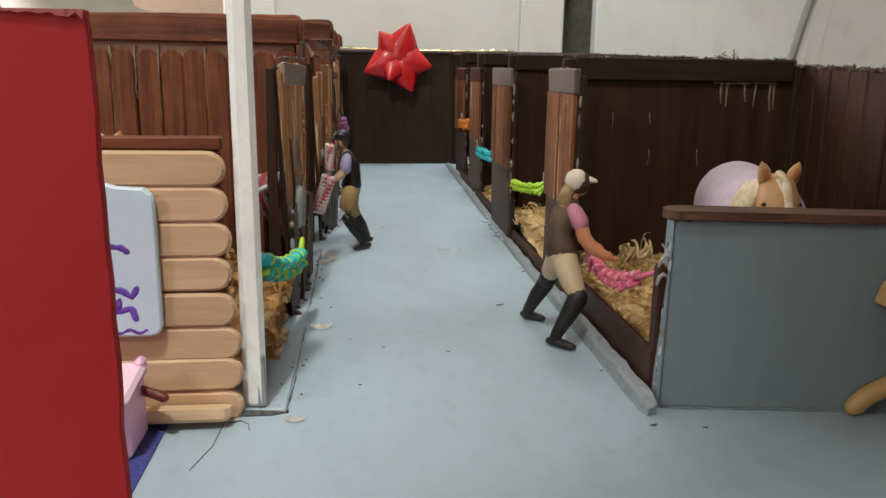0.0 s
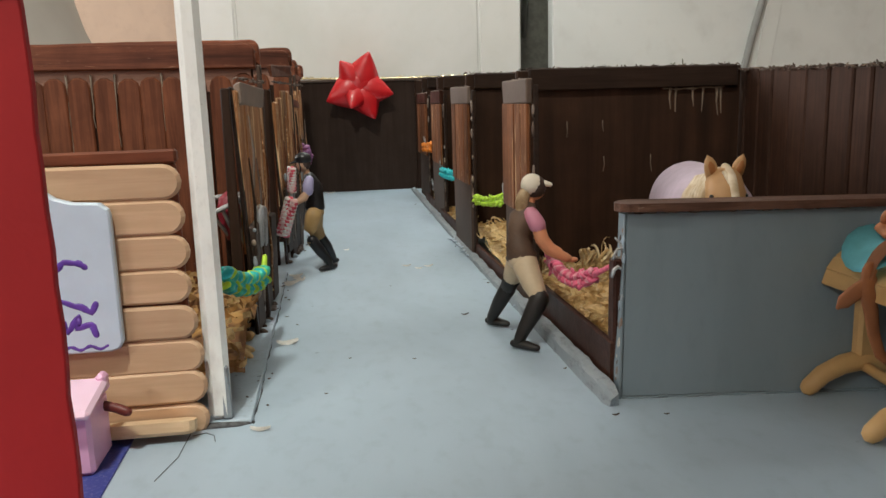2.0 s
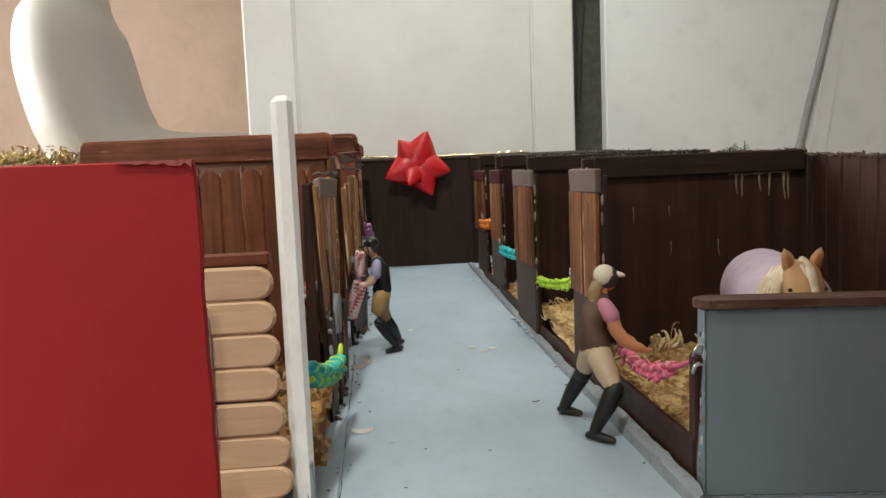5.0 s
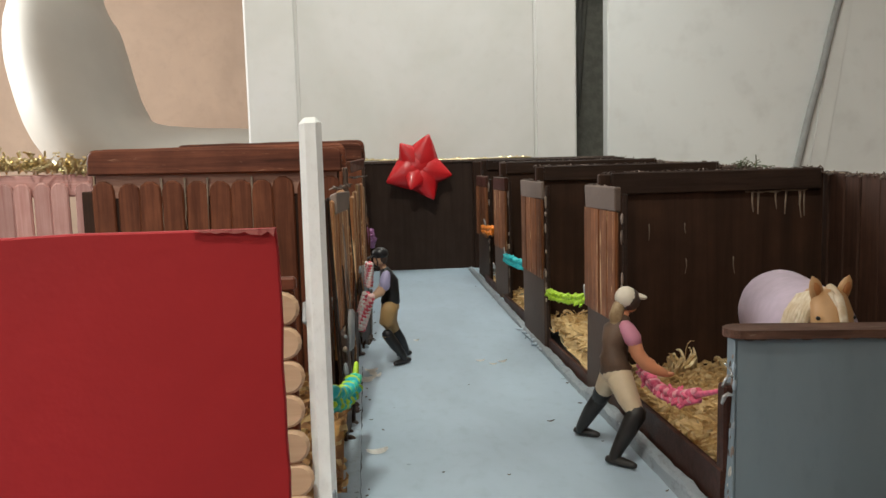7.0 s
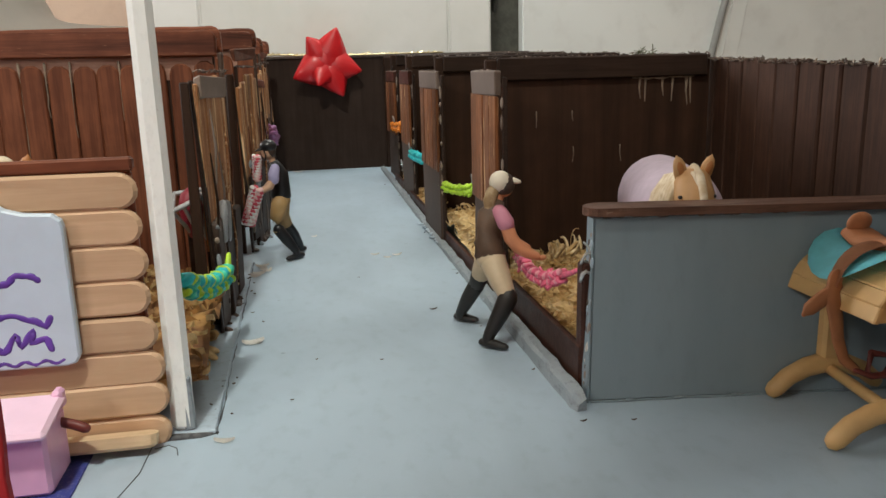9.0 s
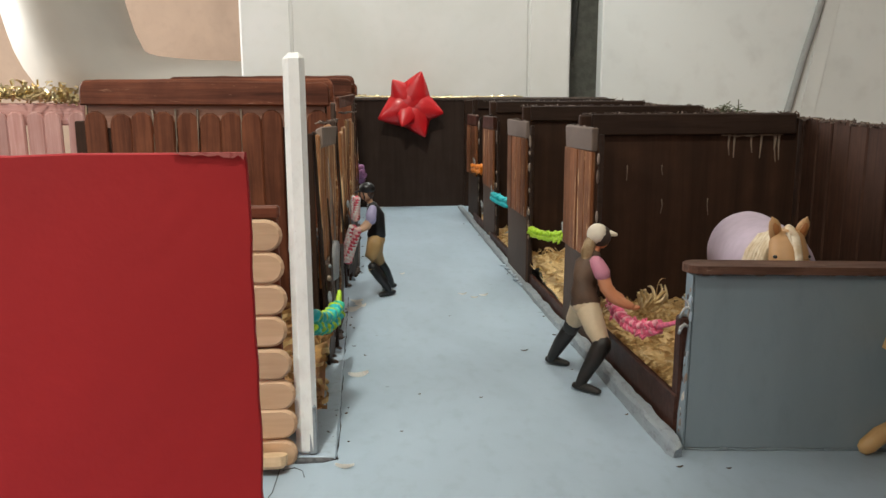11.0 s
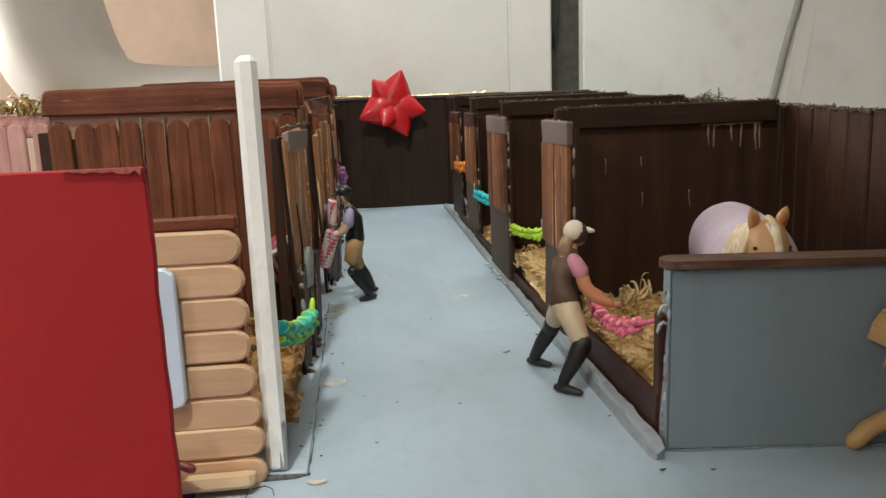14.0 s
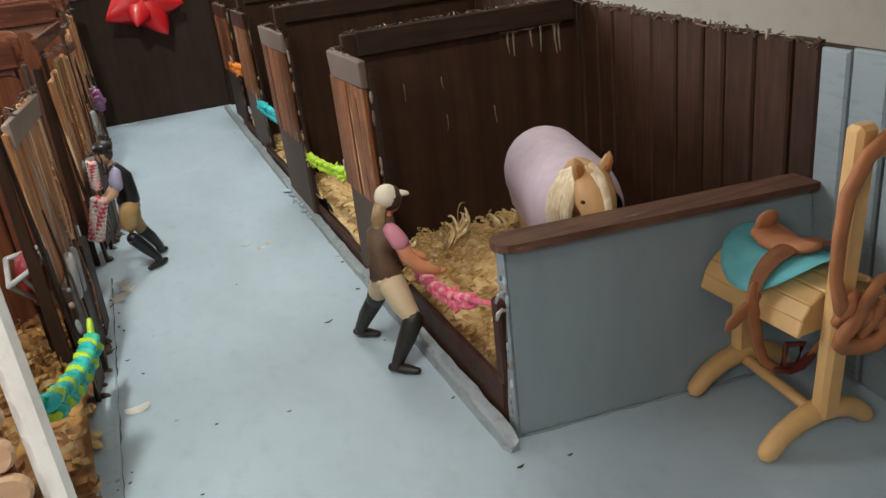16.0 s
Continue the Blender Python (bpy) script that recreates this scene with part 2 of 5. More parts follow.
# figures
M_SKIN = plastic("figure_skin", (0.68, 0.28, 0.14), 0.5, 0.12)
M_SKINPALE = plastic("figure_pale_skin", (0.6, 0.37, 0.24), 0.5, 0.12)
M_VEST = plastic("brown_vest", (0.13, 0.075, 0.046), 0.6, 0.3)
M_BLACK = plastic("black_paint", (0.012, 0.012, 0.014), 0.35, 0.3)
M_BOOT = plastic("dark_brown_boot", (0.016, 0.0125, 0.01), 0.5, 0.3)
M_BREECH = plastic("cream_breeches", (0.6, 0.47, 0.31), 0.55, 0.12)
M_KHAKI = plastic("khaki_breeches", (0.43, 0.27, 0.11), 0.55, 0.15)
M_SHIRT = plastic("pink_shirt", (0.62, 0.25, 0.34), 0.55, 0.1)
M_LILAC = plastic("lilac_shirt", (0.4, 0.37, 0.58), 0.55, 0.1)
M_BLOND = plastic("blond_hair", (0.42, 0.31, 0.18), 0.6, 0.3, (0.24, 0.15, 0.07), 200)
M_CREAM = plastic("cream_cap", (0.76, 0.68, 0.55), 0.5, 0.1)
M_HAIR = plastic("dark_brown_hair", (0.06, 0.035, 0.025), 0.55, 0.3)
M_COAT = plastic("palomino_coat", (0.62, 0.36, 0.16), 0.5, 0.2, None, 60)
M_COATRED = plastic("chestnut_coat", (0.5, 0.2, 0.06), 0.5, 0.2, None, 60)
M_MANE = plastic("cream_mane", (0.8, 0.7, 0.54), 0.6, 0.3, (0.62, 0.48, 0.3), 250)
M_BLANKET = plastic("lilac_blanket", (0.56, 0.46, 0.55), 0.8, 0.1, None, 150)

m, nt, b = nodes_of("gold_tinsel")
b.inputs["Base Color"].default_value = (0.74, 0.62, 0.36, 1)
b.inputs["Metallic"].default_value, b.inputs["Roughness"].default_value = 1.0, 0.3
M_GOLD = m


# ---- building helpers ----
def finish(name, bm, mats, smooth=False):
    for v in bm.verts:
        v.co *= U
    me = bpy.data.meshes.new(name)
    bm.normal_update()
    bm.to_mesh(me)
    bm.free()
    for mt in mats if isinstance(mats, (list, tuple)) else [mats]:
        me.materials.append(mt)
    if smooth:
        for p in me.polygons:
            p.use_smooth = True
    return me


def place(ob, x=0, y=0, z=0, rx=0, ry=0, rz=0):
    ob.matrix_basis = pose(x * U, y * U, z * U, rx, ry, rz)
    return ob


def thing(name, at, label, category, group="", kind="", bm=None, mats=None, smooth=False, turn=(0, 0, 0)):
    ob = new(name, finish(name, bm, mats, smooth) if bm else None)
    if not bm:
        ob.empty_display_size = 0.01
    place(ob, *at, *turn)
    return tagged(ob, label, category, group, kind)


def part(name, bm, mats, parent, label="", smooth=False, at=(0, 0, 0), turn=(0, 0, 0)):
    ob = new(name, finish(name, bm, mats, smooth))
    ob.parent = parent
    place(ob, *at, *turn)
    return tagged(ob, label)


def piece(name, me, parent, at, turn=(0, 0, 0)):
    ob = new(name, me)
    ob.parent = parent
    return place(ob, *at, *turn)


def box(bm, x0, x1, y0, y1, z0, z1, bevel=0.006, mi=0, m=None, wob=0.0):
    made = bmesh.ops.create_cube(bm, size=1.0)["verts"]
    for v in made:
        v.co = Vector(((x0 + x1) / 2 + v.co.x * (x1 - x0), (y0 + y1) / 2 + v.co.y * (y1 - y0), (z0 + z1) / 2 + v.co.z * (z1 - z0)))
        if wob:
            v.co += Vector([random.uniform(-wob, wob) for _ in range(3)])
    faces = list({f for v in made for f in v.link_faces})
    if bevel:
        edges = list({e for v in made for e in v.link_edges})
        r = bmesh.ops.bevel(bm, geom=edges, offset=bevel, segments=1, affect="EDGES")
        made = list({v for f in r["faces"] for v in f.verts} | {v for v in made if v.is_valid})
        faces = list({f for v in made for f in v.link_faces})
    for f in faces:
        f.material_index = mi
    if m:
        bmesh.ops.transform(bm, matrix=m, verts=made)
    return bm


def boxed(*args, **kw):
    return box(bmesh.new(), *args, **kw)


def ring(c, side, up, rs, ru, n):
    return [c + side * (rs * math.cos(2 * math.pi * k / n)) + up * (ru * math.sin(2 * math.pi * k / n)) for k in range(n)]


def tube(bm, pts, radii, n=8, mi=0, flat=1.0, hint=(0, 0, 1), caps=True):
    """A swept round or flattened tube through the points, with rounded ends."""
    pts = [Vector(p) for p in pts]
    radii = [radii] * len(pts) if isinstance(radii, (int, float)) else list(radii)
    if caps:
        a, b2 = (pts[0] - pts[1]).normalized(), (pts[-1] - pts[-2]).normalized()
        r0, r1 = radii[0], radii[-1]
        pts = [pts[0] + a * r0, pts[0] + a * r0 * 0.7] + pts + [pts[-1] + b2 * r1 * 0.7, pts[-1] + b2 * r1]
        radii = [r0 * 0.15, r0 * 0.72] + radii + [r1 * 0.72, r1 * 0.15]
    rows, hint = [], Vector(hint)
    for k, (p, r) in enumerate(zip(pts, radii)):
        d = (pts[min(k + 1, len(pts) - 1)] - pts[max(k - 1, 0)]).normalized()
        side = d.cross(hint)
        if side.length < 0.1:
            side = d.cross(Vector((1, 0.3, 0)))
        side.normalize()
        up = side.cross(d).normalized()
        rows.append([bm.verts.new(v) for v in ring(p, side, up, r, r * flat, n)])
    for r0, r1 in zip(rows, rows[1:]):
        for k in range(n):
            f = bm.faces.new((r0[k], r0[(k + 1) % n], r1[(k + 1) % n], r1[k]))
            f.material_index, f.smooth = mi, True
    for r, flip in ((rows[0], True), (rows[-1], False)):
        f = bm.faces.new(r[::-1] if flip else r)
        f.material_index = mi
    return bm


def blob(bm, c, rx, ry, rz, mi=0, turn=(0, 0, 0), seg=14):
    made = bmesh.ops.create_uvsphere(bm, u_segments=seg, v_segments=max(6, seg * 2 // 3), radius=1.0)["verts"]
    bmesh.ops.transform(bm, matrix=pose(*c, *turn) @ Matrix.Diagonal((rx, ry, rz, 1)), verts=made)
    for f in {f for v in made for f in v.link_faces}:
        f.material_index, f.smooth = mi, True
    return bm


def loft(bm, sections, n=14, mi=0):
    """Rings given as centre, half width (x), half height, and the tilt of the ring about x in degrees."""
    rows = []
    for (cx, cy, cz), w, h, tilt in sections:
        a = radians(tilt)
        up = Vector((0, math.sin(a), math.cos(a)))
        rows.append([bm.verts.new(v) for v in ring(Vector((cx, cy, cz)), Vector((1, 0, 0)), up, w, h, n)])
    for r0, r1 in zip(rows, rows[1:]):
        for k in range(n):
            f = bm.faces.new((r0[k], r0[(k + 1) % n], r1[(k + 1) % n], r1[k]))
            f.material_index, f.smooth = mi, True
    for r in (rows[0], rows[-1]):
        f = bm.faces.new(r)
        f.material_index = mi
    bmesh.ops.recalc_face_normals(bm, faces=bm.faces[:])
    return bm


def outline(bm, pts, depth, mi=0, bevel=0.0):
    """A flat plate cut to an outline in x and z, thick in y."""
    front = [bm.verts.new((x, 0, z)) for x, z in pts]
    back = [bm.verts.new((x, depth, z)) for x, z in pts]
    f0 = bm.faces.new(front)
    f1 = bm.faces.new(back[::-1])
    k = len(pts)
    sides = [bm.faces.new((front[i], back[i], back[(i + 1) % k], front[(i + 1) % k])) for i in range(k)]
    for f in (f0, f1, *sides):
        f.material_index = mi
    bmesh.ops.recalc_face_normals(bm, faces=[f0, f1, *sides])
    if bevel:
        bmesh.ops.bevel(bm, geom=[e for e in f0.edges], offset=bevel, segments=1, affect="EDGES")
    return bm


def stick_outline(length, width, left_round=True, right_round=True, seg=5):
    r, pts = width / 2, []
    if right_round:
        pts += [(length - r + r * math.sin(math.pi * k / seg), -r * math.cos(math.pi * k / seg)) for k in range(seg + 1)]
    else:
        pts += [(length, -r), (length, r)]
    if left_round:
        pts += [(r - r * math.sin(math.pi * k / seg), r * math.cos(math.pi * k / seg)) for k in range(seg + 1)]
    else:
        pts += [(0, r), (0, -r)]
    return pts


def stick_mesh(name, length, width, thick, mat, left_round=True, right_round=True, seg=5):
    """A craft stick that lies along x, from 0 to its length, its face to -y."""
    bm = outline(bmesh.new(), stick_outline(length, width, left_round, right_round, seg), thick, 0, min(0.012, thick * 0.4))
    return finish(name, bm, mat)


# ---- the room round the model ----
def room():
    x0, x1, y0, y1, z0, z1 = -32.0, 16.0, -25.0, 46.0, -7.6, 17.0
    s = dict(kind="structure")
    thing("room_floor", (0, 0, 0), "brown wooden floor of the room", "floor", bm=boxed(x0, x1, y0, y1, z0 - 0.5, z0, 0), mats=M_ROOMFLOOR, **s)
    thing("ceiling", (0, 0, 0), "plain off-white ceiling of the room", "ceiling", bm=boxed(x0, x1, y0, y1, z1, z1 + 0.5, 0), mats=M_CEIL, **s)
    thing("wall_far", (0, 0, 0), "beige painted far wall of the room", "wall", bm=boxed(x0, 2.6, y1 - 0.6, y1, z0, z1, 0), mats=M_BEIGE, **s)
    # Opening left in this wall for the added fill light
    west = bmesh.new()
    box(west, x0 - 0.6, x0, y0, 13.5, z0, z1, 0)
    box(west, x0 - 0.6, x0, 30.5, y1, z0, z1, 0)
    box(west, x0 - 0.6, x0, 13.5, 30.5, z0, 4.2, 0)
    box(west, x0 - 0.6, x0, 13.5, 30.5, 14.8, z1, 0)
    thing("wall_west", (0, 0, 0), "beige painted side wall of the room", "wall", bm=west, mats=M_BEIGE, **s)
    thing("wall_east_room", (0, 0, 0), "pale painted side wall of the room", "wall", bm=boxed(x1, x1 + 0.6, y0, y1, z0, z1, 0), mats=M_ROOMWALL, **s)
    south = bmesh.new()
    box(south, x0, -12.0, y0, y0 + 0.6, z0, z1, 0)
    box(south, 0.0, x1, y0, y0 + 0.6, z0, z1, 0)
    box(south, -12.0, 0.0, y0, y0 + 0.6, z0, 2.0, 0)
    box(south, -12.0, 0.0, y0, y0 + 0.6, 12.0, z1, 0)
    thing("wall_south", (0, 0, 0), "pale painted wall with an added, unseen window opening", "wall", bm=south, mats=M_ROOMWALL, **s)
    # Added out of view: keeps lamp light off the near right floor
    thing("wall_doorway", (0, 0, 0), "unseen wall added behind the camera to shade the right side", "wall", bm=boxed(-1.9, x1, -4.0, -3.4, z0, 9.5, 0.02), mats=M_BEIGE, **s)
    # the pale wall piece behind the stable, with a dark slot beside the cabinet
    thing("wall_behind", (0, 0, 0), "pale grey painted wall behind the stable", "wall", bm=boxed(2.1, x1, 8.0, 8.22, z0, z1, 0.02), mats=M_ROOMWALL, **s)
    # The slot's shade is put into this dark board's colour
    thing("recess_board", (0, 0, 0), "dark board standing in for shade deep in the cabinet slot", "wall", bm=boxed(1.2, 2.9, 9.6, 9.9, z0, z1, 0), mats=M_GAP, **s)
    bm = bmesh.new()
    n = 16
    grid = [[bm.verts.new((0.34 * (k / n) * (0.6 + 0.4 * j / 10), 0.035 * math.sin(1.3 * k + 0.3 * j), 2.1 + 0.2 * j + 0.12 * math.sin(0.35 * k) * (j < 1))) for j in range(11)] for k in range(n + 1)]
    for a, c in zip(grid, grid[1:]):
        for j in range(10):
            bm.faces.new((a[j], c[j], c[j + 1], a[j + 1]))
    bmesh.ops.solidify(bm, geom=bm.faces[:], thickness=0.02)
    thing("hanging_cloth", (1.95, 9.555, 0), "grey-white cloth hanging in the slot beside the cabinet", "cloth", bm=bm, mats=M_CLOTH, smooth=True)
    # Body for the added left-hand light, never in view
    sl = thing("added_standing_lamp", (-9.0, -6.5, -7.6), "added unseen standing lamp with an open white shade", "lamp")
    part("base", tube(bmesh.new(), [(0, 0, 0.0), (0, 0, 0.25)], [1.2, 1.1], 24, caps=False), M_CABINET, sl)
    part("stem", tube(bmesh.new(), [(0, 0, 0.25), (0, 0, 14.6)], 0.12, 8), M_CABINET, sl)
    bm = bmesh.new()
    bmesh.ops.create_cone(bm, cap_ends=True, segments=32, radius1=1.6, radius2=1.5, depth=0.2)
    part("shade", bm, M_CEIL, sl, at=(0, 0, 14.45))
    pe = thing("added_pendant_lamp", (0.8, 6.4, 9.06), "added unseen pendant lamp with a deep shade", "lamp")
    bm = bmesh.new()
    bmesh.ops.create_cone(bm, cap_ends=True, segments=32, radius1=1.68, radius2=0.6, depth=0.5)
    part("shade", bm, M_CEIL, pe, at=(0, 0, 0.26))
    bm = bmesh.new()
    # Skirt added to dim the pendant's light on the near floor
    bmesh.ops.create_cone(bm, cap_ends=False, segments=32, radius1=1.72, radius2=1.66, depth=2.4)
    bmesh.ops.solidify(bm, geom=bm.faces[:], thickness=0.04)
    part("skirt", bm, M_GAP, pe, "dark skirt added to cut the lamp's spread", at=(0, 0, -1.19))
    part("cord", tube(bmesh.new(), [(0, 0, 0.5), (0, 0, 7.9)], 0.04, 6), M_CABLE, pe)
    lamp = thing("unseen_lamp", (-2.6, -5.0, 12.6), "unseen round white lamp hanging from the ceiling on a cord", "lamp")
    bm = bmesh.new()
    bmesh.ops.create_cone(bm, cap_ends=True, segments=32, radius1=0.75, radius2=0.6, depth=0.2)
    part("base", bm, M_CEIL, lamp, at=(0, 0, 0.13))
    part("cord", tube(bmesh.new(), [(0, 0, 0.2), (0, 0, 4.35)], 0.04, 6), M_CABLE, lamp)
    # cable and its shadow-side trunking on the pale wall
    bm = bmesh.new()
    tube(bm, [(4.69 + 0.006 * math.sin(k) + 0.05 * k, 7.93, 0.9 + 0.2 * k) for k in range(16)], 0.05, 8)
    thing("cable", (0, 0, 0), "grey cable slanting down the pale wall", "cable", bm=bm, mats=M_CABLE)
    thing("cable_trunking", (0, 0, 0), "pale painted trunking strip on the wall", "trunking", bm=boxed(0, 0.22, -0.02, 0, 0, 6, 0.008), mats=M_ROOMWALL, turn=(0, 8, 0)).matrix_basis = pose(0.495, 0.8, 0.1, 0, 9, 0)
    cab = thing("cabinet", (-2.64, 7.75, -7.6), "tall plain white cabinet behind the stable", "cabinet")
    cb = part("body", boxed(0, 4.26, 0.04, 3.2, 0, 21, 0.03), M_CABINET, cab)
    part("door", boxed(0.66, 3.68, 0, 0.035, 0.5, 20.6, 0.012), M_CABINET, cb)
    part("side_strip", boxed(0.02, 0.63, 0.01, 0.035, 0.5, 20.6, 0.012), M_CABINET, cb)
    part("side_strip", boxed(3.71, 4.24, 0.01, 0.035, 0.5, 20.6, 0.012), M_CABINET, cb)
    # shell chair far behind
    ch = thing("armchair", (-10.0, 30.0, -7.6), "white moulded shell chair standing behind the table", "chair")
    bm = bmesh.new()
    prof = [(-2.2, 16.0, 1.0), (-2.5, 15.0, 1.6), (-2.45, 13.6, 1.85), (-2.2, 12.2, 1.9), (-1.8, 10.9, 1.9), (-1.0, 9.9, 1.8), (0.3, 9.4, 1.5), (2.2, 9.3, 1.35), (4.4, 9.35, 1.2), (5.6, 9.2, 0.9)]
    fine = []
    for k in range(len(prof) - 1):
        p0, p1, p2, p3 = (Vector(prof[min(max(k + d, 0), len(prof) - 1)]) for d in (-1, 0, 1, 2))
        for f in (0.0, 0.33, 0.67):
            fine.append(0.5 * (2 * p1 + (p2 - p0) * f + (2 * p0 - 5 * p1 + 4 * p2 - p3) * f ** 2 + (3 * p1 - p0 - 3 * p2 + p3) * f ** 3))
    fine.append(Vector(prof[-1]))
    tube(bm, [(x, 0, z) for x, z, _ in fine], [r for *_, r in fine], 32, 0, 2.2, (0, 1, 0))
    part("shell", bm, M_CHAIR, ch, smooth=True)
    for lx, ly in ((-1.8, -2), (-1.8, 2), (3.8, -2), (3.8, 2)):
        part("leg", tube(bmesh.new(), [(lx * 0.6, ly * 0.6, 8.6), (lx, ly, 0.15)], [0.22, 0.15], 8), M_STAND, ch)
    table = thing("table", (-0.8, 2.5, -7.6), "wooden table that carries the model stable", "table")
    part("tabletop", boxed(-4.2, 3.4, -5.2, 5.25, 7.1, 7.35, 0.03), M_TABLE, table)
    for lx in (-3.9, 3.1):
        for ly in (-4.9, 4.9):
            part("leg", boxed(lx - 0.25, lx + 0.25, ly - 0.25, ly + 0.25, 0, 7.1, 0.03), M_TABLE, table)


room()


# ---- the model's ground ----
def east_x(y):
    return 1.24 + 0.097 * y


def front_x(y):
    return 0.016 * max(0.0, y - 2.4)


def wall_h(y):
    return 1.195 + 0.024 * y


thing("floor", (0, 0, 0), "blue-grey painted floor board of the stable aisle", "floor", kind="structure", bm=boxed(-4.6, 2.05, -2.3, 7.5, -0.25, 0.0, 0.004), mats=M_FLOOR)
bm = bmesh.new()
box(bm, -1.455, -1.252, 0.125, 2.6, 0.0, 0.014, 0.004, wob=0.003)
thing("floor_edge_board", (0, 0, 0), "thin grey painted board with cracked edge along the aisle", "board", kind="structure", bm=bm, mats=M_LEDGE)
thing("floor_blue", (0, 0, 0), "dark blue painted board in front of the stick wall", "floor", kind="structure", bm=boxed(-4.4, -1.63, -2.2, 0.07, 0.0, 0.006, 0.002), mats=M_BLUE)
bm = bmesh.new()
seam = [(-1.248 + random.uniform(-0.004, 0.003), 0.125 + k * 0.062, 0.0005) for k in range(41)]
tube(bm, seam, [random.choice((0.0004, 0.001, 0.0016, 0.0024, 0.0036)) for _ in seam], 5)
tube(bm, [(-1.45, 0.118, 0.002), (-1.38, 0.122, 0.002), (-1.3, 0.12, 0.002), (-1.25, 0.135, 0.002)], [0.012, 0.015, 0.012, 0.006], 6)
tube(bm, [(-1.44, 0.06, 0.001), (-1.4, 0.075, 0.002), (-1.37, 0.05, 0.001), (-1.36, 0.0, 0.001)], 0.0016, 5)
tube(bm, [(-1.5, -0.25, 0.001), (-1.46, -0.1, 0.001), (-1.45, 0.1, 0.001)], 0.0016, 5)
thing("crack_filler", (0, 0, 0), "dark dirt in the seam between floor boards", "dirt", kind="stuff", bm=bm, mats=M_SEAM)


# kerb and sill along the right-hand stalls
bm = bmesh.new()
n = 120
rows = []
for k in range(n + 1):
    y = -0.01 + 7.2 * k / n
    j = lambda s: random.uniform(-s, s)
    x = front_x(y)
    hk = 1.0 if y < 1.7 else 0.5
    rows.append([bm.verts.new(p) for p in ((x - 0.026 + j(0.003), y, 0), (x - 0.02 + j(0.004), y, hk * 0.046 + j(0.004)), (x - 0.008 + j(0.004), y, hk * 0.06 + j(0.006)), (x + 0.024 + j(0.004), y, hk * 0.064 + j(0.006)), (x + 0.035, y, 0))])
for r0, r1 in zip(rows, rows[1:]):
    for k in range(4):
        bm.faces.new((r0[k], r1[k], r1[k + 1], r0[k + 1]))
for v, (dx, dy, dz) in zip(rows[0], ((0.012, 0.02, 0), (0.008, 0.012, -0.014), (0.004, 0.004, -0.016), (-0.006, 0.01, -0.018), (-0.012, 0.025, 0))):
    v.co += Vector((dx, dy, dz))
bm.faces.new(rows[0])
bm.faces.new(rows[-1][::-1])
thing("kerb", (0, 0, 0), "rough grey painted kerb strip along the stall fronts", "kerb", kind="structure", bm=bm, mats=M_KERB)

STALLS = [(0.22, 1.27, 1.82), (1.9, 2.82, 3.52), (3.6, 4.62, 5.3), (5.4, 5.95, 6.7)]


for y0, ya, yb in STALLS:
    fx = front_x(0.5 * (y0 + ya))
    bm = boxed(fx + 0.037, fx + 0.062, y0 - 0.08, ya + 0.1, 0.0, 0.19 if y0 < 1 else 0.09, 0.006, wob=0.004)
    thing("stall_sill", (0, 0, 0), "dark brown sill board across the stall front", "sill board", "stall sills", bm=bm, mats=M_SILL)

# ---- outer walls of the model ----
bm = boxed(-2.75, 2.0, 7.36, 7.44, 0, 1.36, 0.008)
wall_n = thing("wall_north", (0, 0, 0), "near-black brown board closing the aisle end", "wall", kind="structure", bm=bm, mats=M_BACK)
part("top_strip", boxed(-2.7, 1.98, 7.335, 7.357, 1.335, 1.37, 0.006, wob=0.004), M_CRUMB, wall_n, "torn paler edge strip")
part("corner_board", boxed(0.15, 1.9, 7.3, 7.35, 0, 1.34, 0.008, wob=0.004), M_DARK, wall_n)

ang = math.degrees(math.atan(0.097))
bm = bmesh.new()
box(bm, 0.035, 0.09, -2.2, 7.5, 0, 1.15, 0.006)
for v in bm.verts:
    v.co.x += east_x(v.co.y)
wall_e = thing("wall_east", (0, 0, 0), "dark brown and blue-grey plank outer wall of the stable", "wall", kind="structure", bm=bm, mats=M_DARK)

# ---- partitions of the right-hand stalls ----
def rough_top(parent, pts, height, count, spread=0.02):
    """Crumbs, peeled fibres and glue along a top edge."""
    bm = bmesh.new()
    for _ in range(count):
        k = random.random() * (len(pts) - 1)
        i = int(k)
        a, c = Vector(pts[i]), Vector(pts[i + 1])
        p = a.lerp(c, k - i) + Vector((random.uniform(-spread, spread), random.uniform(-spread, spread), 0))
        d = Vector((random.uniform(-1, 1), random.uniform(-1, 1), random.uniform(-0.1, 0.35))).normalized() * random.uniform(0.012, 0.035)
        p.z += height
        tube(bm, [p - d * 0.5, p + d * 0.5 + Vector((0, 0, random.uniform(0, 0.006)))], random.uniform(0.002, 0.006), 5, random.choice((0, 0, 0, 1, 1, 2, 2, 3)), 0.6)
    tagged(part("ragged_edge", bm, [M_CRUMB, M_DARKX, M_CAPGREY, M_TAPE], parent, "ragged peeled top edge"), kind="stuff")


def drips(parent, x0, x1, y, z, count, lo=0.03, hi=0.2, wide=1.0):
    for _ in range(count):
        x = random.uniform(x0, x1)
        ln = random.uniform(lo, hi)
        bm = tube(bmesh.new(), [(x, y, z), (x + random.uniform(-0.005, 0.005), y, z - ln * 0.5), (x + random.uniform(-0.01, 0.01), y, z - ln)], [0.008 * wide, 0.005 * wide, 0.003 * wide], 6, 0, 0.5, (0, 1, 0))
        part("glue_drip", bm, M_DRIP, parent, "dried glue drip", smooth=True)


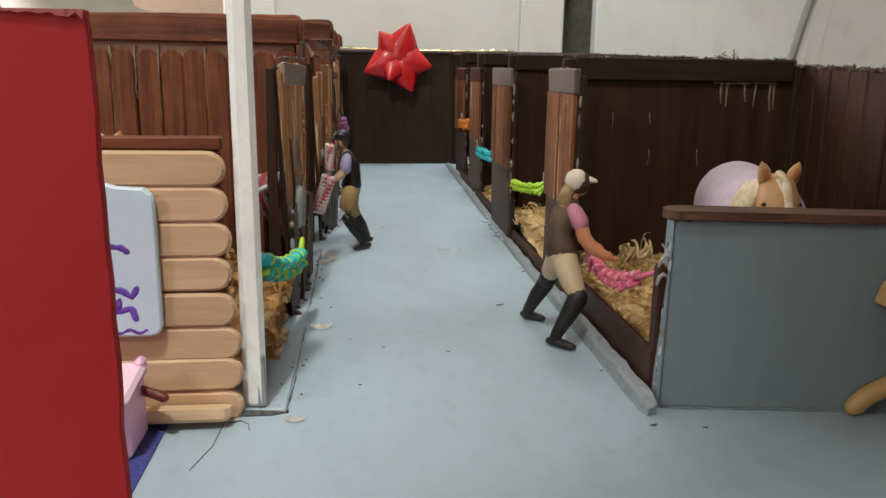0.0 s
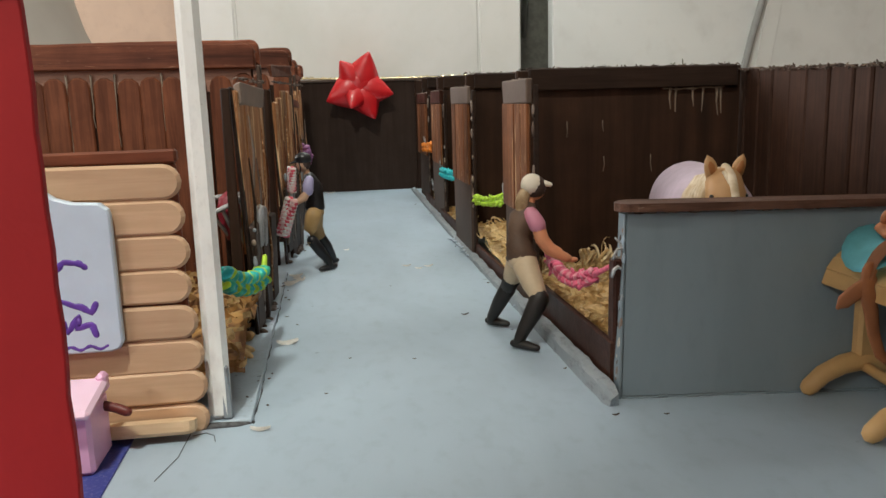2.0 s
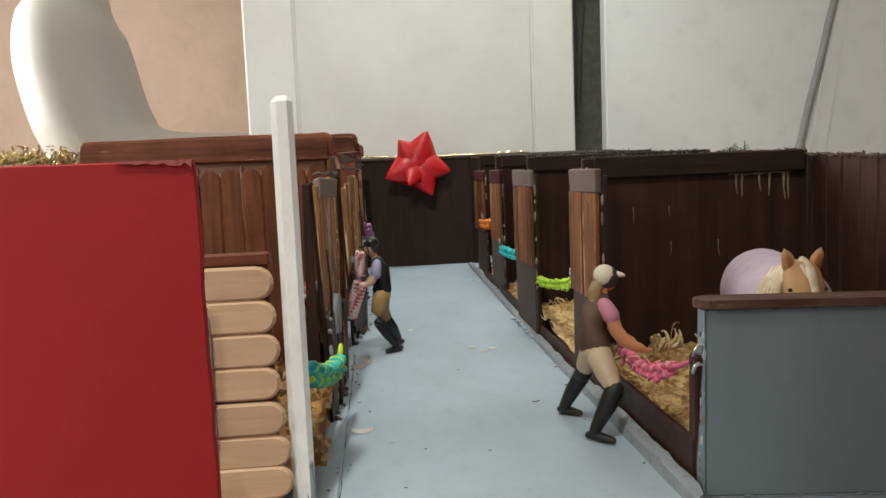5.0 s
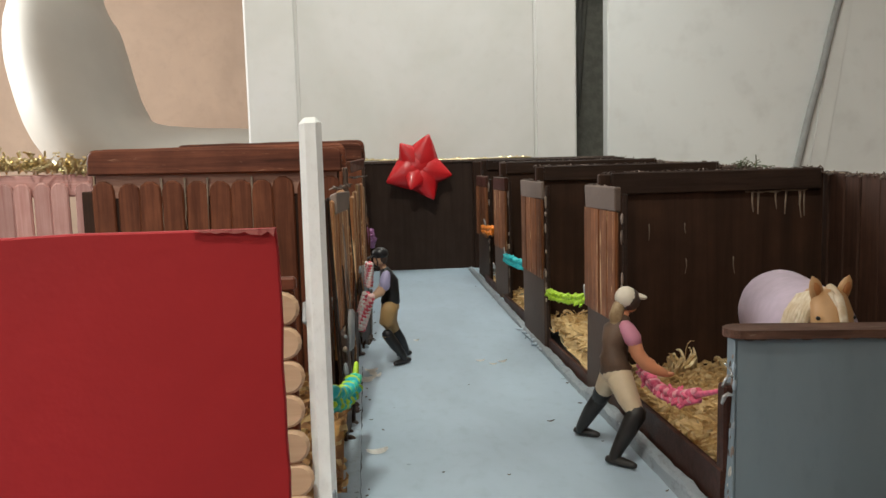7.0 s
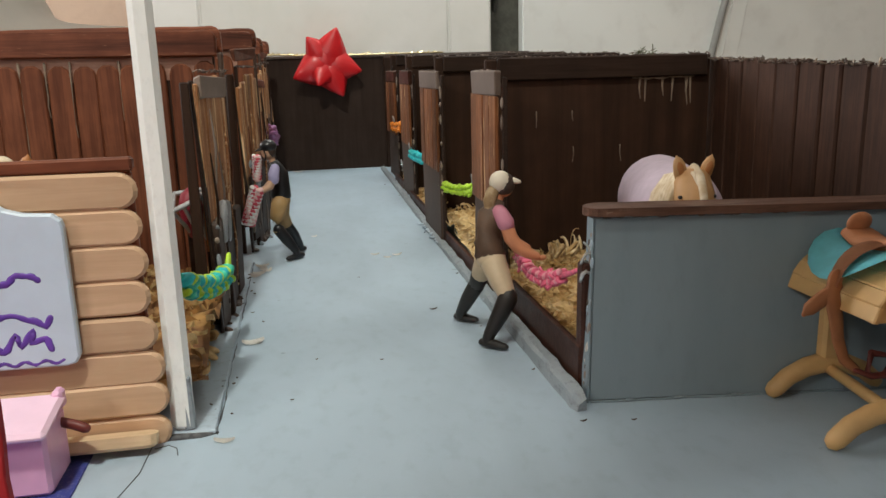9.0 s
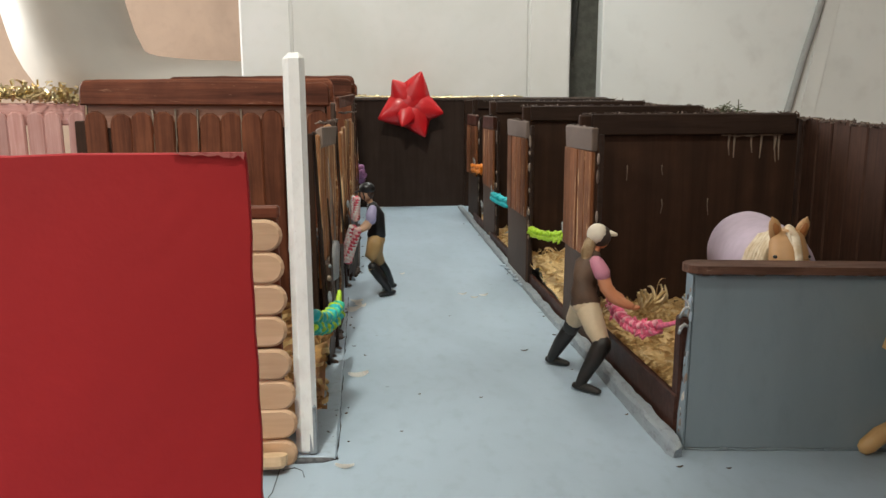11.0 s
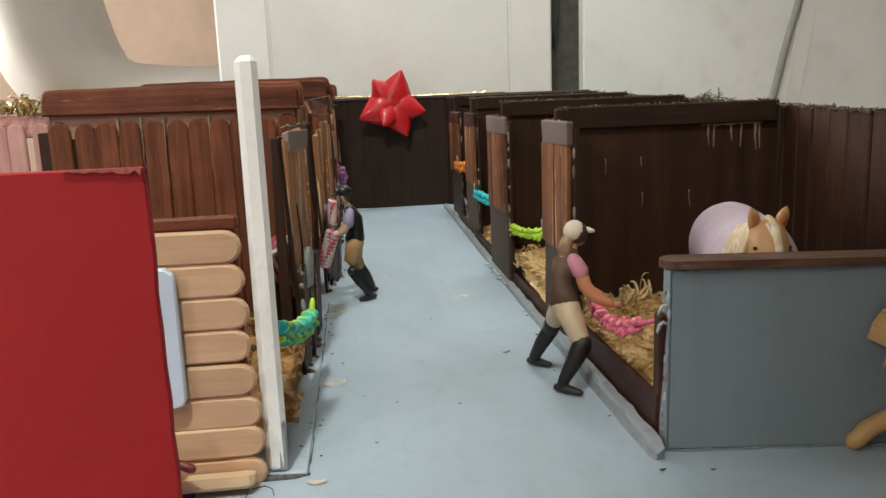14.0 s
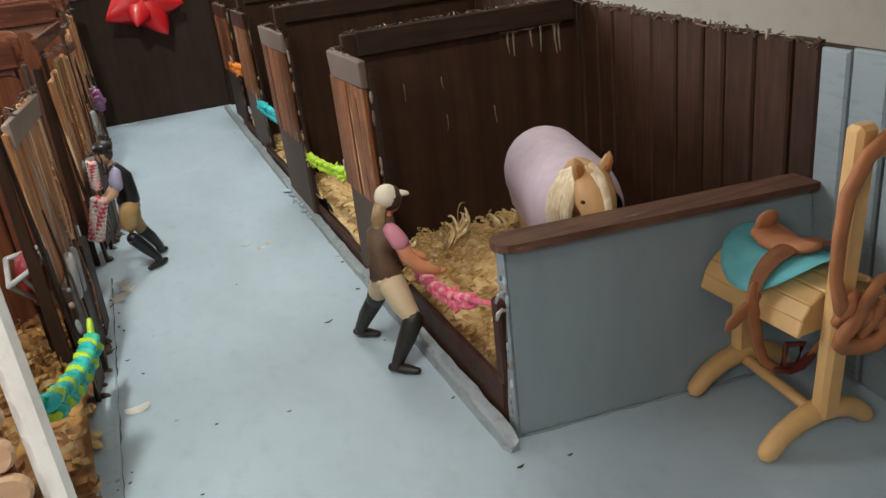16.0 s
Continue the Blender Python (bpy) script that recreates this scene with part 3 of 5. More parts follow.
LIGHT_STICK = {}


def stick_of(length, width, mat, **kw):
    key = (round(length, 2), width, mat.name, tuple(kw.items()))
    if key not in LIGHT_STICK:
        LIGHT_STICK[key] = stick_mesh("stick", length, width, 0.022, mat, **kw)
    return LIGHT_STICK[key]


def right_partition(i, y0, ya, yb):
    h, xe = wall_h(yb), east_x(yb)
    w = thing("stall_partition", (0, 0, 0), "dark brown stained partition between two horse stalls", "partition", "right stall partitions")
    wb = part("board", boxed(0.1 + front_x(yb), xe, yb - 0.02, yb + 0.025, 0, h - 0.01, 0.008, wob=0.003), M_DARK, w)
    part("cap_strip", boxed(0.16 + front_x(yb), xe - 0.03, yb - 0.048, yb - 0.022, h - 0.125, h - 0.004, 0.008, wob=0.004), M_DARKX, w, "dark horizontal strip along the top")
    part("end_strip", boxed(0.1 + front_x(yb), 0.125 + front_x(yb), yb - 0.045, yb - 0.022, 0, h - 0.13, 0.006, wob=0.004), M_DARKX, w)
    rough_top(w, [(0.1, yb, 0), (xe, yb, 0)], h - 0.005, 90)
    if i == 0:
        drips(wb, 0.98, 1.3, yb - 0.022, h - 0.13, 7, 0.02, 0.17)
        bead = [(0.95 + 0.03 * k, yb - 0.024, h - 0.131 + random.uniform(-0.006, 0.004)) for k in range(13)]
        part("glue_bead", tube(bmesh.new(), bead, [random.uniform(0.004, 0.012) for _ in bead], 6, 0, 0.6), M_DRIP, wb, "lumpy bead of dried glue")
        drips(wb, 0.25, 0.9, yb - 0.021, h - 0.3, 2, 0.05, 0.13, 0.5)
        drips(wb, 0.5, 1.2, yb - 0.021, h - 0.5, 2, 0.05, 0.13, 0.45)
    # front panel beside the opening
    lean = (0.0, 0.02, 0.01, 0.0)[i]
    p = thing("stall_front_panel", ((0.05, 0.015, 0.06, 0.07)[i] + front_x(yb), 0, 0), "front panel of half-stained sticks above a grey-brown board", "panel", "right stall front panels")
    part("lower_board", boxed(-0.018, 0.012, ya - 0.01, yb, 0.0, 0.56, 0.006, wob=0.005), M_LOWBOARD, p, "grey-brown lower board")
    part("cap_plate", boxed(-0.034, -0.004, ya, yb - 0.02, 1.05, 1.17, 0.006, wob=0.006), M_CAPGREY if i < 2 else M_SILL, p, "taupe cap plate" if i < 2 else "dark brown cap plate")
    part("edge_strip", boxed(-0.004, 0.022, ya - 0.03, ya - 0.012, 0.0, 1.14, 0.005, wob=0.005), M_DARKX, p, "narrow dark edge strip")
    k = 4
    wd = (yb - ya) / k
    for j in range(k):
        me = stick_of(0.55, round(wd * 0.9, 3), M_LIGHT, left_round=False, right_round=False)
        piece("stick", me, p, (-0.005 - random.uniform(0, 0.012), ya + (j + 0.5) * wd, 0.5), (random.uniform(-1.2, 1.2), -90, 90))
    rough_top(p, [(-0.01, ya, 0), (-0.01, yb, 0), (0.06, yb, 0)], 1.168, 30, 0.012)
    # chipped paint and glue along the upright edge and round the foot
    for k in range(9):
        z = random.uniform(0.02, 1.1)
        bm = blob(bmesh.new(), (-0.006, ya - 0.024 + random.uniform(-0.006, 0.006), z), 0.008, random.uniform(0.006, 0.014), random.uniform(0.01, 0.04), 0, (0, 0, random.uniform(-20, 20)), 6)
        part("paint_chip", bm, random.choice((M_DRIP, M_CAPGREY, M_TAPE)), p, "pale chipped paint")
    for k in range(12):
        bm = blob(bmesh.new(), (-0.03, random.uniform(ya - 0.05, yb), 0.012), random.uniform(0.012, 0.036), random.uniform(0.02, 0.08), random.uniform(0.006, 0.016), 0, (0, 0, random.uniform(0, 90)), 7)
        part("paint_lump", bm, M_LEDGE, p, "thick lump of floor paint at the foot")


for i, (y0, ya, yb) in enumerate(STALLS):
    right_partition(i, y0, ya, yb)

# grey half wall at the near end of the first stall
hw = thing("half_wall", (0.05, 0.075, 0), "grey painted half-height wall with brown capping", "half wall")
L = 1.2
bm = bmesh.new()
box(bm, 0.0, L, 0.0, 0.05, 0.0, 0.665, 0.008, wob=0.002)
for v in bm.verts:
    v.co.y += -0.122 * v.co.x + 0.11 * v.co.z
    v.co.x += 0.06 * v.co.z * (1 - v.co.x / L)
part("board", bm, M_HALFWALL, hw)
bm = bmesh.new()
pts = stick_outline(L + 0.03, 0.13, True, False, 6)
vs0 = [bm.verts.new((x - 0.03, y + 0.03, 0.668 + 0.005 * math.sin(9 * x))) for x, y in pts]
vs1 = [bm.verts.new((x - 0.03, y + 0.03, 0.697 + 0.006 * math.sin(9 * x))) for x, y in pts]
bm.faces.new(vs0)
bm.faces.new(vs1)
for k in range(len(pts)):
    bm.faces.new((vs0[k], vs0[(k + 1) % len(pts)], vs1[(k + 1) % len(pts)], vs1[k]))
bmesh.ops.recalc_face_normals(bm, faces=bm.faces[:])
for v in bm.verts:
    v.co.y += -0.122 * v.co.x + 0.073
    v.co.x += 0.04 * (1 - v.co.x / L)
part("capping", bm, wood("worn_brown_capping", (0.07, 0.032, 0.021), (0.19, 0.1, 0.068), 0, 0.5, (0.36, 0.27, 0.21), 0.66), hw, "worn brown capping strip")
bm = bmesh.new()
box(bm, -0.008, 0.0, -0.006, 0.05, 0.0, 0.66, 0.002, wob=0.003)
for v in bm.verts:
    v.co.y += 0.11 * v.co.z
    v.co.x += 0.06 * v.co.z
part("worn_edge", bm, M_HALFWALL, hw, "rough worn edge")
flecks = bmesh.new()
for _ in range(70):
    x = random.uniform(0.0, L)
    blob(flecks, (0.045 + x * 0.96, -0.122 * x + 0.068 + random.uniform(-0.004, 0.001), 0.668 + random.uniform(-0.006, 0.004)), random.uniform(0.006, 0.03), 0.004, random.uniform(0.002, 0.006), 0, seg=5)
tagged(part("paint_flecks", flecks, M_CRUMB, hw, "dark chipped paint under the capping"), kind="stuff")
for k in range(34):
    z = random.uniform(0.01, 0.63)
    bm = blob(bmesh.new(), (-0.004 + 0.06 * z, 0.11 * z + random.uniform(-0.004, 0.03), z), random.uniform(0.004, 0.008), random.uniform(0.005, 0.012), random.uniform(0.008, 0.03), 0, (random.uniform(-20, 20), 0, 0), 6)
    part("paint_chip", bm, random.choice((M_LEDGE, M_KERB, M_TAPE, M_GLUE, M_CRUMB)), hw, "pale chipped paint")
ridge = [(0.01 + 0.06 * k, -0.122 * (0.01 + 0.06 * k) - 0.003 + random.uniform(-0.003, 0.002), 0.003) for k in range(20)]
part("paint_ridge", tube(bmesh.new(), ridge, [random.uniform(0.003, 0.007) for _ in ridge], 6), M_HALFWALL, hw, "thick paint ridge along the foot")
for k in range(5):
    x = 0.15 + 0.21 * k + random.uniform(-0.05, 0.05)
    part("paint_lump", blob(bmesh.new(), (x, -0.122 * x - 0.006, 0.006), 0.02, 0.008, 0.006, seg=8), M_HALFWALL, hw)

gp = thing("gate_post", (0.045, 0.135, 0), "dark brown gate post beside the grey half wall", "post")
gpost = part("post", boxed(0.0, 0.045, 0.0, 0.06, 0.0, 0.5, 0.008, wob=0.004), M_SILL, gp)
bm = bmesh.new()
q = [(0.015 + 0.017 * math.cos(0.9 * k), 0.008 + 0.012 * math.sin(0.9 * k), 0.42 + 0.009 * k + 0.012 * math.sin(1.7 * k)) for k in range(17)]
tube(bm, q, [0.009 - 0.0003 * k for k in range(17)], 7)
part("hook", bm, M_LIMP, gpost, "clear plastic hook", smooth=True)


# ---- left side ----
LSTALLS = [(0.3, 1.2, 2.0), (2.3, 2.95, 3.75), (4.0, 4.65, 5.3), (5.5, 6.1, 6.75)]


def left_x(y):
    return -1.335 + 0.014 * y


def left_partition(i, y0, ya, yb):
    yw, h = yb + 0.08, (1.43, 1.505, 1.5, 1.52)[i]
    x1, x0 = (-1.335, -1.225, -1.235, -1.22)[i], -2.68 if i == 0 else -2.6
    w = thing("stall_partition", (0, 0, 0), "red-brown partition of upright rounded sticks under a rounded rail", "partition", "left stall partitions")
    part("backing", boxed(x0, x1, yw, yw + 0.03, 0, h - 0.1, 0.006), M_DARK, w)
    part("scallop_band", boxed(x0 + 0.01, x1 - 0.01, yw - 0.006, yw + 0.001, h - 0.27, h - 0.1, 0.002), M_BAND, w, "paler brown band behind the stick tops")
    r = 0.045
    pts = [(0.0, -0.078), (x1 - x0 + 0.04, -0.078)]
    pts += [(x1 - x0 + 0.04 - r + r * math.cos(a), 0.062 - r * 1.2 + r * 1.2 * math.sin(a)) for a in (0.0, 0.35, 0.7, 1.05, 1.57)]
    pts += [((x1 - x0) * k / 14, 0.062 + random.uniform(-0.003, 0.003)) for k in range(13, 1, -1)]
    pts += [(r - r * math.sin(a), 0.062 - r * 1.2 + r * 1.2 * math.cos(a)) for a in (0.0, 0.5, 1.05, 1.57)]
    top = finish("rail", outline(bmesh.new(), pts, 0.04, 0, 0.01), M_REDBOARD)
    piece("rail", top, w, (x0 - 0.02, yw - 0.048, h - 0.064), (0, 0.4, 0))
    piece("rail", top, w, (x0 + 0.0, yw + 0.034, h - 0.06), (0, -0.4, 0))
    k = 11
    wd = (x1 - x0) / k
    me = stick_of(h - 0.176, round(wd * 0.98, 3), M_REDWOOD)
    for j in range(k):
        piece("stick", me, w, (x0 + (j + 0.5) * wd, yw - 0.023 - random.uniform(0, 0.006), random.uniform(-0.012, 0.012)), (0, -90 + random.uniform(-0.7, 0.7), 0))
    for j in range(1, k):
        if random.random() < 0.5:
            x, ln = x0 + j * wd, random.uniform(0.15, 0.7)
            q = [(x + random.uniform(-0.004, 0.004), yw - 0.02, h - 0.17 - ln * t / 5) for t in range(6)]
            part("glue_line", tube(bmesh.new(), q, [0.007, 0.005, 0.004, 0.004, 0.003, 0.002], 6, 0, 0.6, (0, 1, 0)), M_DRIP, w, "dried glue line between sticks", smooth=True)
    rough_top(w, [(x1 - 0.12, yw, 0), (x1 + 0.02, yw, 0)], h - 0.06, 24, 0.03)
    # panel beside the opening
    yaw, px = (-3.0, -6.0, -3.0, -3.0)[i], left_x(yb) + (-0.008, 0.065, 0.02, 0.0)[i]
    p = thing("stall_front_panel", (px + yb * math.sin(radians(yaw)), 0, 0), "front panel of bare and brown sticks with taupe cap", "panel", "left stall front panels", turn=(0, 0, yaw))
    hh = 1.2 + 0.03 * i
    part("cap_plate", boxed(0.0, 0.03, ya, yb, hh - (0.1 if i == 0 else 0.07), hh, 0.006, wob=0.014), M_TAPE if i == 0 else M_REDWOOD, p, "taupe cap plate" if i == 0 else "brown cap plate", turn=((-1.0, 2.0, -1.5, 1.0)[i], -2.0, 0), at=(0.048, 0, 0))
    part("inner_board", boxed(-0.045, 0.0, ya - 0.06, ya - 0.034, 0.0, hh - 0.05, 0.006, wob=0.01), M_DARK, p, "black-brown board at the inner edge")
    n = 4
    for j in range(n):
        y0b, y1b = ya + 0.02 + (yb - ya - 0.05) * j / n, ya + 0.005 + (yb - ya - 0.05) * (j + 1) / n
        part("lower_board", boxed(0.012, 0.036, y0b, y1b, 0.0, 0.5 + random.uniform(-0.06, 0.05), 0.006, wob=0.01), random.choice((M_DARK, M_DARK, M_LOWBOARD)), p, "black-brown lower board", at=(0.02 + random.uniform(-0.006, 0.006), 0, 0), turn=(random.uniform(-2, 2), 0, 0))
    part("edge_strip", boxed(0.0, 0.014, ya - 0.03, ya + 0.02, 0.0, hh - 0.04, 0.006, wob=0.006), M_DARKX, p, turn=(0, -2.0, 0), at=(0.03, 0, 0))
    part("edge_strip", boxed(0.0, 0.025, yb + 0.005, yb + 0.04, 0.0, hh + 0.1, 0.006, wob=0.006), M_LOWBOARD, p)
    n = 5
    wd = (yb - ya) / n
    for j in range(n):
        me = stick_of(hh - 0.48 + random.choice((-0.05, -0.02, 0.0, 0.03, 0.06)), round(wd * 0.94, 3), M_BARE, left_round=False, right_round=False)
        piece("stick", me, p, (0.022 + random.uniform(0, 0.012), ya + (j + 0.5) * wd, 0.4), (random.uniform(-3, 3), -92, 90))
    rough_top(p, [(0.03, ya, 0), (0.03, yb, 0)], hh, 45, 0.022)
    for _ in range(9):
        # split-off slivers standing along the panel
        y, z, ln = random.uniform(ya, yb), random.uniform(0.05, 0.75), random.uniform(0.2, 0.5)
        ln = min(ln, hh + 0.03 - z)
        bm = tube(bmesh.new(), [(0.05, y, z), (0.054 + random.uniform(0, 0.008), y + random.uniform(-0.02, 0.02), z + ln * 0.5), (0.05, y + random.uniform(-0.03, 0.03), z + ln)], [0.012, 0.017, 0.008], 5, 0, 0.4, (1, 0, 0))
        part("sliver", bm, random.choice((M_BARE, M_BARE, M_REDWOOD, M_TAPE, M_DARK)), p)
    for dz, dy in ((0.42, ya + 0.18), (0.4, ya + 0.3)):
        bm = tube(bmesh.new(), [(0.055, dy, dz), (0.058, dy + 0.01, dz + 0.16)], [0.022, 0.026], 8, 0, 0.8)
        part("peg", bm, M_GREYPEG, p, "grey hook peg", smooth=True)
    for k in range(9):
        bm = blob(bmesh.new(), (0.05, ya + random.uniform(-0.02, 0.3), random.uniform(0.1, 0.6)), 0.012, random.uniform(0.008, 0.02), random.uniform(0.01, 0.04), 0, (0, random.uniform(-10, 10), 0), seg=7)
        part("paint_lump", bm, random.choice((M_KERB, M_DRIP, M_LOWBOARD)), p)
    for k in range(9):
        bm = blob(bmesh.new(), (0.052, ya + random.uniform(-0.05, 0.6), 0.012), random.uniform(0.01, 0.03), random.uniform(0.015, 0.05), random.uniform(0.008, 0.024), 0, (0, 0, random.uniform(0, 90)), 7)
        part("paint_lump", bm, random.choice((M_LOWBOARD, M_CRUMB, M_LEDGE)), p)


for i, (y0, ya, yb) in enumerate(LSTALLS):
    left_partition(i, y0, ya, yb)

wall_w = thing("wall_west_stable", (0, 0, 0), "plain dark back wall of the left-hand stalls", "wall", kind="structure", bm=box(boxed(-2.76, -2.69, 2.1, 7.35, 0, 1.2, 0.006), -2.76, -2.69, 0.2, 2.098, 0, 0.75, 0.006), mats=M_DARK)

# pink fence beyond
pf = thing("pink_fence", (0, 2.32, 0), "pink-washed fence of upright rounded sticks", "fence")
part("rail", boxed(-4.5, -2.78, 0.01, 0.05, 1.17, 1.3, 0.01, wob=0.004), M_PINKWOOD, pf)
me = stick_of(1.255, 0.098, M_PINKWOOD)
for j in range(17):
    piece("stick", me, pf, (-2.83 - j * 0.104, -0.03 - random.uniform(0, 0.01), 0), (0, -90 + random.uniform(-1, 1), 0))

# bare stick wall at the near end of the left stalls
tw = thing("stick_wall", (0, 0.1, 0), "low wall of stacked bare craft sticks with brown top", "stick wall")
part("backing", boxed(-2.7, -1.43, 0.026, 0.048, 0, 0.902, 0.006), M_REDBOARD, tw)
long_stick = stick_mesh("stick", 1.27, 0.114, 0.024, M_TAN, True, True, 8)
for j in range(8):
    piece("stick", long_stick, tw, (-2.655 - 0.006 * j * 0.9 + random.uniform(-0.008, 0.008), 0.0 + random.uniform(-0.004, 0.004), 0.04 + 0.1155 * j), (0, random.uniform(-0.25, 0.25), 0))
part("brown_top", boxed(-2.7, -1.42, 0.012, 0.06, 0.905, 0.945, 0.008, wob=0.004), M_REDBOARD, tw, "brown stained top rail")
base = stick_mesh("base_stick", 1.24, 0.08, 0.045, M_TANBASE, True, True, 6)
piece("base_stick", base, tw, (-2.66, -0.058, 0.022), (78, 0, 0))
pl = thing("plaque", (-1.63, 0.062, 0.31), "pale blue plaque with purple handwriting on the stick wall", "plaque")
pts = [(0.0, 0.03), (-0.012, 0.008), (-0.04, 0.0), (-0.62, 0.0), (-0.65, 0.02), (-0.66, 0.45), (-0.64, 0.475), (-0.55, 0.485), (-0.5, 0.5), (-0.44, 0.545), (-0.33, 0.565), (-0.22, 0.545), (-0.16, 0.5), (-0.11, 0.485), (-0.03, 0.48), (-0.005, 0.46), (0.0, 0.44)]
plate = part("plate", outline(bmesh.new(), pts, 0.03, 0, 0.006), M_PLAQUE, pl)
STROKES = (
    [(-0.46, 0.29), (-0.4, 0.26), (-0.34, 0.295), (-0.29, 0.27), (-0.25, 0.29), (-0.215, 0.27), (-0.18, 0.275), (-0.15, 0.3), (-0.11, 0.295), (-0.085, 0.28)],
    [(-0.5, 0.13), (-0.42, 0.17), (-0.33, 0.15), (-0.25, 0.165), (-0.18, 0.175), (-0.12, 0.155), (-0.085, 0.135), (-0.065, 0.165)],
    [(-0.45, 0.08), (-0.38, 0.11), (-0.32, 0.065), (-0.245, 0.08), (-0.215, 0.058), (-0.175, 0.11), (-0.165, 0.075), (-0.12, 0.125), (-0.135, 0.085), (-0.09, 0.095), (-0.075, 0.055)],
    [(-0.58 + 0.03 * k, 0.018 + 0.006 * (-1) ** k) for k in range(19)],
)
for stroke in STROKES:
    q = []
    for (xa, za), (xb, zb) in zip(stroke, stroke[1:]):
        q += [(xa + (xb - xa) * f, 0.0005, za + (zb - za) * (3 * f * f - 2 * f ** 3)) for f in (0.0, 0.25, 0.5, 0.75)]
    wide = 0.0065 if stroke is STROKES[-1] else 0.0115
    part("ink_stroke", tube(bmesh.new(), q, [wide * random.uniform(0.75, 1.15) for _ in q], 6, 0, 0.3, (0, 1, 0)), M_INK, plate, "purple marker stroke")

post = thing("white_post", (-1.359, 0.17, 0.012), "white painted square post with chipped grey foot", "post", turn=(0, 0, 4))
shaft = part("shaft", boxed(-0.038, 0.038, -0.032, 0.032, 0.0, 1.45, 0.02, wob=0.004), M_WHITE, post)
part("grey_patch", boxed(0.004, 0.039, -0.033, 0.0, 0.0, 0.2, 0.008, wob=0.006), M_KERB, shaft, "grey paint patch")

rb = thing("red_board", (0, -1.45, 0), "upright red painted board with torn upper corner", "board")
bm = bmesh.new()
n = 36
top = [(-4.2 + 2.9 * k / n, 1.222 + random.uniform(-0.0015, 0.0015)) for k in range(n + 1)]
edge = [(-1.297 + random.uniform(-0.0025, 0.0025), 1.2 - 0.05 * k) for k in range(24)]
outline(bm, [(-4.2, 0.0)] + top + edge + [(-1.3, 0.0)], 0.014, 0, 0.002)
panel = part("panel", bm, M_RED, rb)
jag = [(-1.302 - 0.007 * k, 1.221 - random.uniform(0.001, 0.01) * (1 - k / 14)) for k in range(13)]
bm = outline(bmesh.new(), [(-1.4, 1.2235)] + [(-1.3, 1.2235)] + jag, 0.003)
part("torn_edge", bm, M_REDEDGE, panel, "torn paler paper edge", at=(0, -0.004, 0))

pb = thing("pink_box", (-1.79, -0.09, 0.006), "pink plastic toy box with a slanted lid", "toy box")
pbody = part("body", boxed(-0.11, 0.11, -0.1, 0.1, 0, 0.2, 0.012), M_PINKBOX, pb)
part("lid", boxed(-0.125, 0.125, -0.115, 0.115, 0.205, 0.235, 0.012), M_PINKLID, pb, "paler pink lid", turn=(8, 0, 0))
part("rim_post", boxed(0.09, 0.122, 0.05, 0.1, 0.2, 0.262, 0.01), M_PINKBOX, pb)
part("handle", tube(bmesh.new(), [(0.105, 0.06, 0.16), (0.15, 0.05, 0.15), (0.18, 0.04, 0.14)], 0.016, 8), M_TACKRED, pbody, "dark red handle")


# ---- ropes ----
def braid(name, a, b3, sag, mats, label, r=0.022, turns=7, group="braided stall ropes", tail=None, rough=0.0):
    rope = thing(name, (0, 0, 0), label, "rope", group)
    a, b3 = Vector(a), Vector(b3)
    n = turns * 9
    d = (b3 - a).normalized()
    side = d.cross(Vector((0, 0, 1))).normalized()
    up = side.cross(d)
    for s in range(3):
        q, ph = [], s * 2 * math.pi / 3
        for k in range(n + 1):
            f = k / n
            th = 2 * math.pi * turns * 0.62 * f + ph
            c = a.lerp(b3, f) - Vector((0, 0, sag * 4 * f * (1 - f)))
            q.append(c + up * (r * 1.35 * math.sin(th)) + side * (r * 0.9 * math.sin(2 * th)) + Vector([random.gauss(0, rough) for _ in range(3)]))
        lump = [r * (0.66 + 0.16 * math.sin(k * 1.26 + 2 * s)) for k in range(n + 1)]
        part("strand", tube(bmesh.new(), q, lump, 7), mats[s % len(mats)], rope, smooth=True)
    if rough:
        # loose rubber loops that stick out of the braid
        for k in range(turns):
            c = a.lerp(b3, random.uniform(0.03, 0.97)) - Vector((0, 0, sag * 0.7))
            v = (up * random.choice((-1, 1)) + side * random.uniform(-1, 1) + d * random.uniform(-0.6, 0.6)) * r
            part("rubber_loop", tube(bmesh.new(), [c, c + v * 1.5 + d * r * 0.5, c + v * 2.1 + d * r, c + v * 1.2 + d * r * 1.6], r * 0.36, 6), mats[0], rope, smooth=True)
    if tail:
        part("tail", tube(bmesh.new(), [b3, *[Vector(t) for t in tail]], [r * 0.8, r * 0.6, r * 0.45], 7), mats[-1], rope, smooth=True)
    return rope


